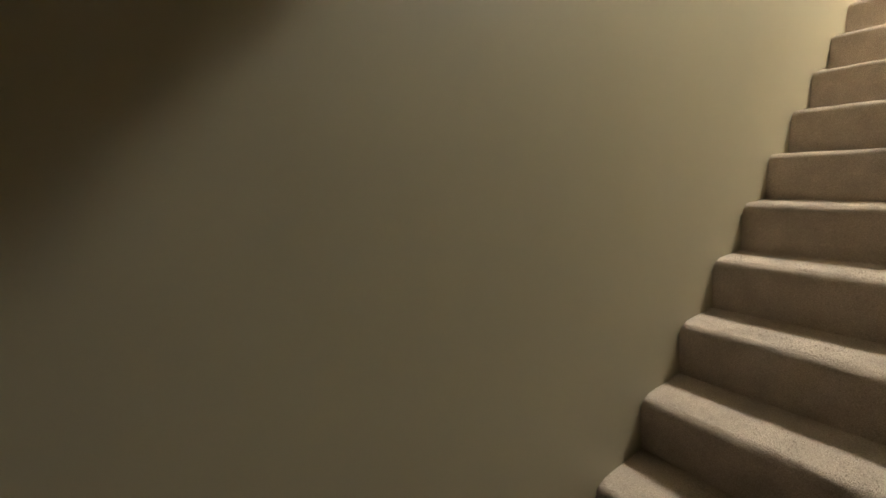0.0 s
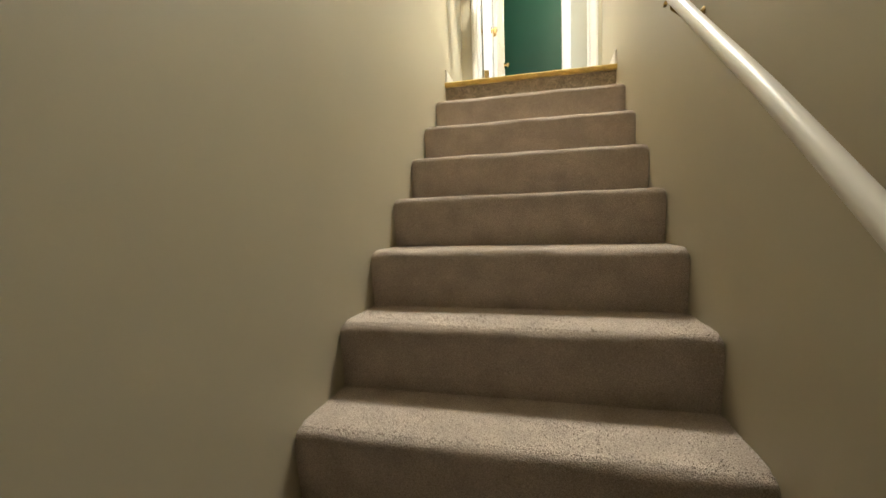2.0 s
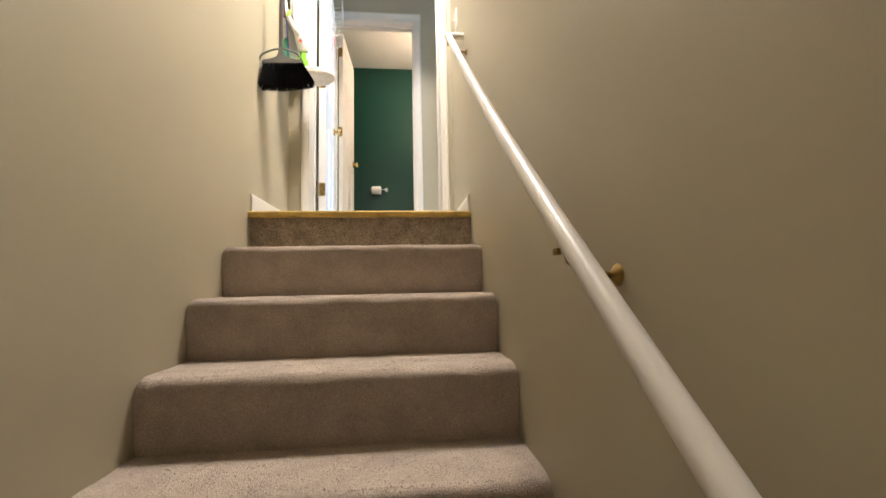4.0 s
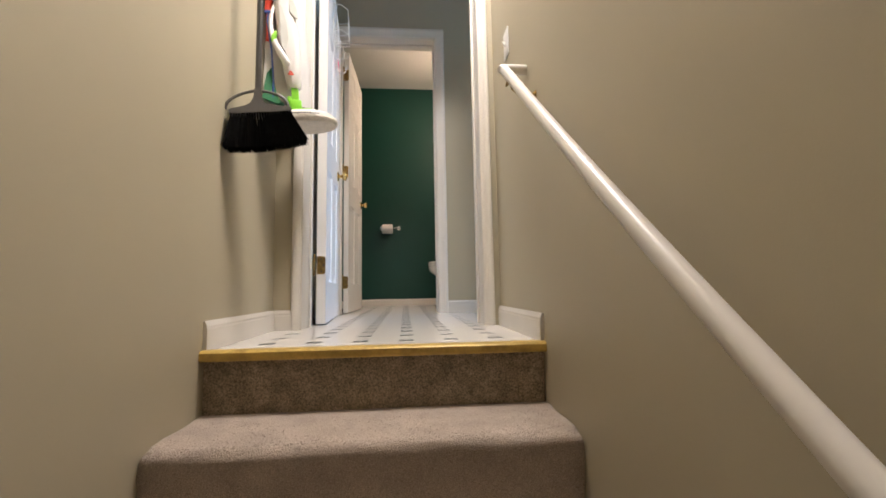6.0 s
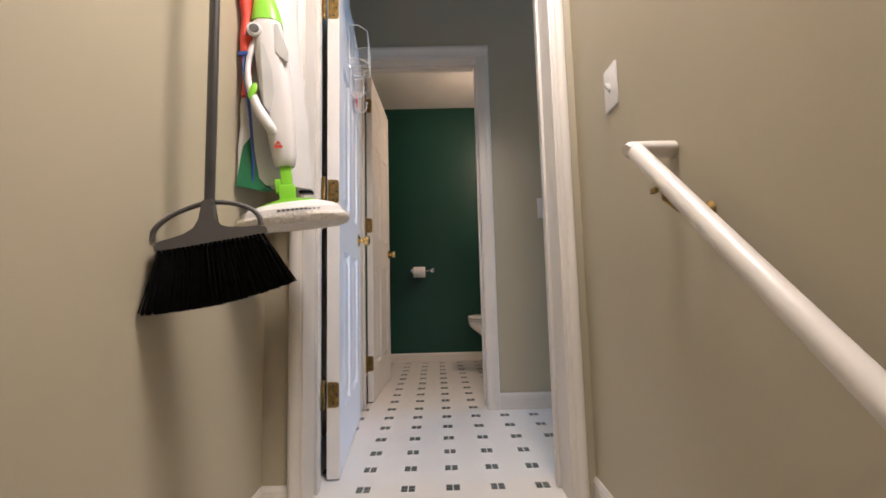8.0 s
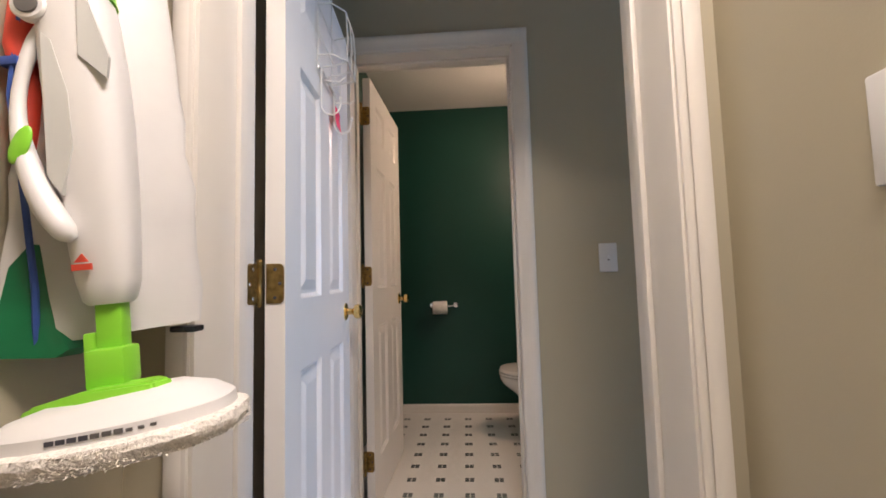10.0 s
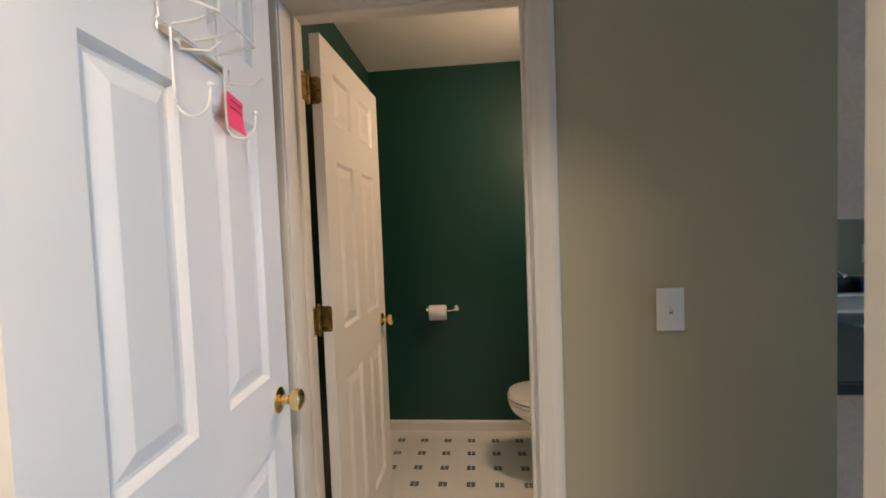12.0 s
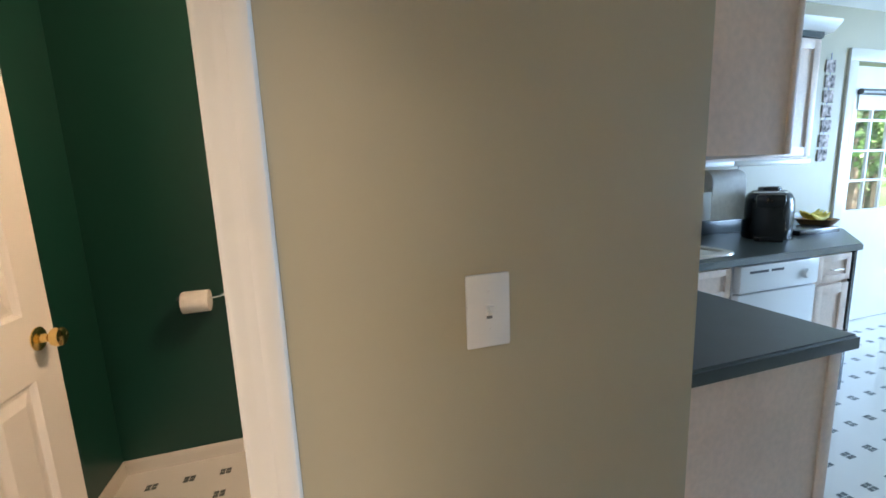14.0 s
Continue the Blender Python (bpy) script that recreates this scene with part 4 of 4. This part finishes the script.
sink = thing("kitchen_sink", "biscuit coloured drop-in kitchen sink with raised rim", "sink")
bm = bmesh.new()
loft(bm, [[(2.645 + x, 2.83 + y, z) for x, y, z in ellipse(0, 0, COUNTER + h, a, b, 40, 7)] for h, a, b in
          ((0.001, 0.375, 0.255), (0.012, 0.372, 0.252), (0.016, 0.362, 0.242), (0.012, 0.335, 0.205), (-0.0, 0.325, 0.195), (-0.03, 0.32, 0.19))], cap=False)
part("rim", bm, SINKM, sink)
part("basin", B(2.33, 2.96, 2.645, 3.015, COUNTER + 0.001, COUNTER + 0.004), SINKM, sink)
fa = part("faucet", tube(bmesh.new(), [(2.65, 3.06, COUNTER + 0.014), (2.65, 3.06, COUNTER + 0.10), (2.65, 3.04, COUNTER + 0.16), (2.65, 2.95, COUNTER + 0.17), (2.65, 2.88, COUNTER + 0.14)], 0.011, 12), CHROME, sink, "chrome faucet")

ob = thing("wall_cabinet", "pale maple wall cabinet with plain end panel beside the hall", "cabinet", group="wall cabinets")
part("body", B(XE + 0.002, 1.915, 1.70, 2.82, 1.345, 2.10), MAPLE, ob)
part("end_stile", B(1.900, 1.921, 1.697, 1.72, 1.345, 2.10, bevel=0.002), MAPLE, ob)
side_front(ob, "door", 1.72, 2.20, 1.355, 2.09, 1.916)
side_front(ob, "door", 2.21, 2.80, 1.355, 2.09, 1.916)
for x0, x1 in ((1.93, 2.60), (2.602, 3.25), (3.252, 3.885)):
    ob = thing("wall_cabinet", "pale maple wall cabinet with framed door on the back wall", "cabinet", group="wall cabinets")
    part("body", B(x0, x1, 2.86, YB - 0.002, 1.37, 2.07), MAPLE, ob)
    if x1 > 2.0:
        shaker_front(ob, "door", x0 + 0.012, x1 - 0.012, 1.385, 2.06, 2.859)
    part("light_rail", B(x0, x1, 2.838, 2.862, 1.338, 1.369, bevel=0.004), TRIM, ob, "cream light rail under the cabinet")
co = thing("cornice", "white cornice with a dark band above the wall cabinets", "cornice")
part("band", B(1.94, 3.90, 2.845, YB - 0.002, 2.072, 2.105), COUNTERM, co)
part("crown", prism(bmesh.new(), [(2.84, 2.106), (2.80, 2.15), (2.795, 2.165), (YB - 0.002, 2.165), (YB - 0.002, 2.106)], lambda u, v, s: (1.94 + 2.03 * s, u, v)), TRIM, co)

pt = thing("paper_towel", "white paper towel roll under the wall cabinets", "paper towel")
part("roll", lathe(bmesh.new(), [(0.022, 0.0), (0.066, 0.0), (0.068, 0.004), (0.068, 0.275), (0.066, 0.279), (0.022, 0.279)], lambda x, y, h: (3.245 + h, 3.03 + x, 1.255 + y), 26), PAPER, pt)
part("hanging_sheet", B(3.247, 3.522, 2.960, 2.966, 1.01, 1.26, bevel=0.001), PAPER, pt)
hd = part("holder", tube(bmesh.new(), [(3.23, 3.03, 1.37), (3.23, 3.03, 1.255), (3.54, 3.03, 1.255), (3.54, 3.03, 1.37)], 0.008, 8), WHITEP, pt, "white holder rod")

cm = thing("coffee_maker", "black single-cup coffee maker on the worktop", "coffee maker", pose(3.67, 2.92, COUNTER, 0, 0, -52))
loft_b = loft(bmesh.new(), [ellipse(0, 0, z, a, b, 28, 2.35) for z, a, b in ((0.0, 0.125, 0.15), (0.02, 0.13, 0.155), (0.18, 0.132, 0.155), (0.24, 0.128, 0.150), (0.275, 0.112, 0.135), (0.298, 0.085, 0.105), (0.300, 0.062, 0.078), (0.318, 0.058, 0.072), (0.322, 0.050, 0.064))])
part("housing", loft_b, BLACKP, cm)
part("brew_head", B(-0.075, 0.075, -0.185, -0.09, 0.20, 0.285, bevel=0.034), BLACKP, cm)
part("drip_tray", B(-0.07, 0.07, -0.23, -0.12, 0.0, 0.03, bevel=0.008), BLACKP, cm)
part("lid_handle", tube(bmesh.new(), [(-0.08, -0.10, 0.290), (-0.06, -0.165, 0.292), (0.06, -0.165, 0.292), (0.08, -0.10, 0.290)], 0.006, 8), CHROME, cm, "silver lid handle")

tray = thing("tray", "flat black tray on the worktop beside the coffee maker", "tray")
part("tray", B(3.86, 4.24, 2.84, 3.05, COUNTER, COUNTER + 0.035, bevel=0.008), BLACKP, tray)
for x, y, r, h, mt, nm, lab in ((4.02, 3.09, 0.045, 0.17, CERAM, "canister", "pale grey ceramic canister on the worktop"), (4.15, 3.12, 0.042, 0.14, PORC, "jar", "white ceramic jar on the worktop")):
    ob = thing(nm, lab, "jar")
    part("body", lathe(bmesh.new(), [(0.0004, 0), (r * 0.92, 0), (r, 0.01), (r, h * 0.8), (r * 0.9, h * 0.86)], lambda a, b, k, x=x, y=y: (x + a, y + b, COUNTER + k), 20), mt, ob)
    part("lid", lathe(bmesh.new(), [(r * 0.88, 0), (r * 0.95, 0.004), (r * 0.8, 0.018), (0.012, 0.022), (0.012, 0.032), (0.0004, 0.034)], lambda a, b, k, x=x, y=y: (x + a, y + b, COUNTER + h * 0.862 + k), 20), mt, ob)
fb = thing("fruit_bowl", "shallow brown bowl on the worktop", "bowl")
part("bowl", lathe(bmesh.new(), [(0.0004, 0.002), (0.05, 0.0), (0.10, 0.04), (0.12, 0.07), (0.113, 0.07), (0.09, 0.04), (0.045, 0.012), (0.0004, 0.012)], lambda a, b, k: (4.31 + a, 3.02 + b, COUNTER + k), 24), BOWL, fb)
bn = thing("bananas", "small bunch of yellow bananas in the bowl", "bananas")
for j in range(4):
    pts = [(4.31 - 0.10 + 0.2 * s / 8, 3.0 + j * 0.022, COUNTER + 0.066 + 0.045 * ((s / 8 - 0.5) ** 2) * 4 + 0.006 * j) for s in range(9)]
    part("banana", tube(bmesh.new(), pts, [0.006, 0.014, 0.018, 0.019, 0.019, 0.018, 0.016, 0.012, 0.005], 8), BANANA, bn)

ds = thing("dish_soap", "blue dish soap bottle with clear top beside the sink", "soap bottle")
part("bottle", loft(bmesh.new(), [ellipse(2.98, 3.115, COUNTER + z, a, b, 20, 2.6) for z, a, b in ((0.0, 0.036, 0.022), (0.01, 0.038, 0.024), (0.07, 0.036, 0.023), (0.10, 0.030, 0.020), (0.125, 0.014, 0.013), (0.135, 0.012, 0.012))]), SOAP, ds)
part("label", B(2.955, 3.005, 3.0895, 3.0925, COUNTER + 0.03, COUNTER + 0.065, bevel=0.001), WHITEP, ds, "white label band")
part("cap", lathe(bmesh.new(), [(0.0004, 0.0), (0.011, 0.0), (0.010, 0.022), (0.005, 0.034), (0.0004, 0.035)], lambda a, b, k: (2.98 + a, 3.115 + b, COUNTER + 0.1355 + k), 14), WHITEP, ds)
ot = thing("wall_outlet", "white double wall outlet above the backsplash", "outlet", pose(3.03, YB - 0.0005, 1.12))
part("plate", B(-0.036, 0.036, -0.006, 0, -0.058, 0.058, bevel=0.003), WHITEP, ot)
for z in (-0.022, 0.022):
    rc = part("receptacle", B(-0.016, 0.016, -0.008, -0.005, z - 0.014, z + 0.014, bevel=0.002), WHITEP, ot)
    for x in (-0.006, 0.006):
        part("slot", B(x - 0.0012, x + 0.0012, -0.0086, -0.0078, z - 0.004, z + 0.006), INK, rc, smooth=False)

ph = thing("photo_strip", "hanging strip of small dark photos on the kitchen wall", "photos")
rnd = random.Random(11)
for k in range(7):
    z = 1.36 + k * 0.105
    x = 4.575 + rnd.uniform(-0.012, 0.012)
    part("photo", B(x - 0.05, x + 0.05, YB - 0.008, YB - 0.002, z, z + 0.085, bevel=0.001), PHOTO, ph, smooth=False)
part("cord", B(4.573, 4.577, YB - 0.0018, YB - 0.0004, 1.35, 2.12), BLUE, ph, smooth=False)

# patio door
pd = thing("door_3", "white half-glazed kitchen door with a grille and bright garden behind", "door", kind="structure")
G0, G1, GZ0, GZ1 = DX0 + 0.14, DX1 - 0.14, 0.96, 1.90
bm = bmesh.new()
box(bm, DX0 + 0.02, G0, YB + 0.03, YB + 0.075, 0.01, DH - 0.02)
box(bm, G1, DX1 - 0.02, YB + 0.03, YB + 0.075, 0.01, DH - 0.02)
box(bm, G0, G1, YB + 0.03, YB + 0.075, 0.01, GZ0)
box(bm, G0, G1, YB + 0.03, YB + 0.075, GZ1, DH - 0.02)
part("slab", bm, DOORP, pd, smooth=False)
for c0, c1 in ((G0, (G0 + G1) / 2 - 0.04), ((G0 + G1) / 2 + 0.04, G1)):
    bm = bmesh.new()
    panel_rings(bm, c0, c1, 0.2, 0.80, YB + 0.0295, -1)
    part("panel", bm, DOORP, pd, smooth=False)
gl = part("glass", B(G0, G1, YB + 0.05, YB + 0.054, GZ0, GZ1), GLASS, pd, smooth=False)
gl.visible_shadow = False
for k in (1, 2):
    x = G0 + (G1 - G0) * k / 3
    part("muntin", B(x - 0.009, x + 0.009, YB + 0.04, YB + 0.064, GZ0, GZ1, bevel=0.003), DOORP, pd)
for k in (1, 2, 3):
    z = GZ0 + (GZ1 - GZ0) * k / 4
    part("muntin", B(G0, G1, YB + 0.042, YB + 0.062, z - 0.009, z + 0.009, bevel=0.003), DOORP, pd)
bl = part("rolled_blind", tube(bmesh.new(), [(G0 - 0.02, YB + 0.01, GZ1 - 0.03), (G1 + 0.02, YB + 0.01, GZ1 - 0.03)], 0.022, 12), GREY, pd, "grey rolled blind")
part("blind_cloth", B(G0 - 0.01, G1 + 0.01, YB + 0.020, YB + 0.024, GZ1 - 0.16, GZ1 - 0.03), CERAM, pd, smooth=False)
dc = thing("door_casing_5", "white painted casing round the kitchen door", "door casing", kind="structure")
for a, b in ((DX0 - 0.085, DX0 + 0.012), (DX1 - 0.012, DX1 + 0.085)):
    part("casing_board", B(a, b, YB - 0.018, YB - 0.0005, 0, DH + 0.0, bevel=0.004), TRIM, dc)
part("head_board", B(DX0 - 0.085, DX1 + 0.085, YB - 0.019, YB - 0.0005, DH, DH + 0.085, bevel=0.004), TRIM, dc)

# ------------------------------------------------------------------ garden behind the glass
structure("ground", B(-400, 400, YB + 0.13, 800, -0.45, -0.35), GRASS, "green lawn outside the kitchen door", "ground")


def tree(x, y, h, seed):
    rnd = random.Random(seed)
    ob = thing("tree", "leafy green garden tree on the lawn", "tree", Matrix.Translation((x, y, -0.35)), "garden trees")
    bm = tube(bmesh.new(), [(0, 0, 0), (0.03, 0.0, h * 0.25), (-0.03, 0.04, h * 0.5), (0.0, 0.0, h * 0.85)], [0.17, 0.13, 0.09, 0.03], 8)
    limbs = []
    for k in range(9):
        a, z = rnd.uniform(0, 6.28), h * rnd.uniform(0.22, 0.75)
        e = Vector((math.cos(a), math.sin(a), 0.55)) * h * rnd.uniform(0.18, 0.33)
        tube(bm, [(0, 0, z), Vector((0, 0, z)) + e * 0.5, Vector((0, 0, z)) + e], [0.05, 0.035, 0.012], 6)
        limbs.append(Vector((0, 0, z)) + e)
    part("trunk", bm, BARK, ob)
    bm = bmesh.new()
    for c in limbs + [Vector((0, 0, h * 0.9))]:
        for _ in range(300):
            p = c + Vector((rnd.gauss(0, 1), rnd.gauss(0, 1), rnd.gauss(0, 0.8))) * h * 0.11
            m = Euler((rnd.uniform(0, 6.3), rnd.uniform(0, 6.3), rnd.uniform(0, 6.3))).to_matrix()
            s = rnd.uniform(0.10, 0.24)
            vs = [bm.verts.new(p + m @ Vector(q) * s) for q in ((-0.5, 0, 0), (0, -0.32, 0.06), (0.5, 0, 0), (0, 0.32, 0.06))]
            bm.faces.new(vs)
    tagged(part("crown", bm, LEAF, ob, smooth=False), kind="stuff")


for k, (x, y, h) in enumerate(((12.9, 7.4, 4.6), (14.6, 8.6, 5.2), (17.4, 9.2, 5.6), (16.6, 10.4, 6.2), (20.8, 11.2, 6.8), (22.4, 12.8, 7.4), (26.5, 13.6, 8.0), (29.0, 16.6, 8.6))):
    tree(x, y, h, 20 + k)

# ------------------------------------------------------------------ inlays of the vinyl floor
bm = bmesh.new()
for a, b in ((-0.0232, -0.0022), (0.0022, 0.0232)):
    for c, d in ((-0.0195, -0.0018), (0.0018, 0.0195)):
        box(bm, a, b, c, d, -0.0005, 0.0005)
inlay_mesh = mesh("inlay", bm, INLAY)
far = bmesh.new()
PITCH = 0.1525
for j in range(-3, 19):
    y = 0.455 + PITCH * j
    if y < 0.03 or y > YB - 0.02:
        continue
    for i in range(-5, 42):
        x = 0.59 + PITCH * i - 0.0098 * (y - 0.45)
        if y < Y1 + 0.02 and not 0.03 < x < W - 0.03:
            continue
        if Y1 - 0.02 < y < Y2 + 0.02 and not OPEN1[0] + 0.01 < x < OPEN1[1] - 0.01:
            continue
        if Y3 - 0.01 < y < Y4 + 0.02 and (not OPEN2[0] + 0.01 < x < OPEN2[1] - 0.01) and x < XE:
            continue
        if x < (0.03 if y < Y3 else -0.02) or (y > Y3 and 1.43 < x < 2.16) or (y > FY and x > 2.1 and x < 3.83):
            continue
        if x < 1.5:
            ob = new("inlay", inlay_mesh)
            ob.parent = floor
            ob.location = (x, y, 0.0004)
        else:
            for a, b in ((-0.0232, -0.0022), (0.0022, 0.0232)):
                for c, d in ((-0.0195, -0.0018), (0.0018, 0.0195)):
                    vs = [far.verts.new((x + p, y + q, 0.0009)) for p, q in ((a, c), (b, c), (b, d), (a, d))]
                    lo = [far.verts.new((x + p, y + q, 0.0)) for p, q in ((a, c), (b, c), (b, d), (a, d))]
                    far.faces.new(vs)
                    for k in range(4):
                        far.faces.new((vs[k], lo[k], lo[(k + 1) % 4], vs[(k + 1) % 4]))
tagged(part("kitchen_inlays", far, INLAY2, floor, smooth=False), kind="stuff")
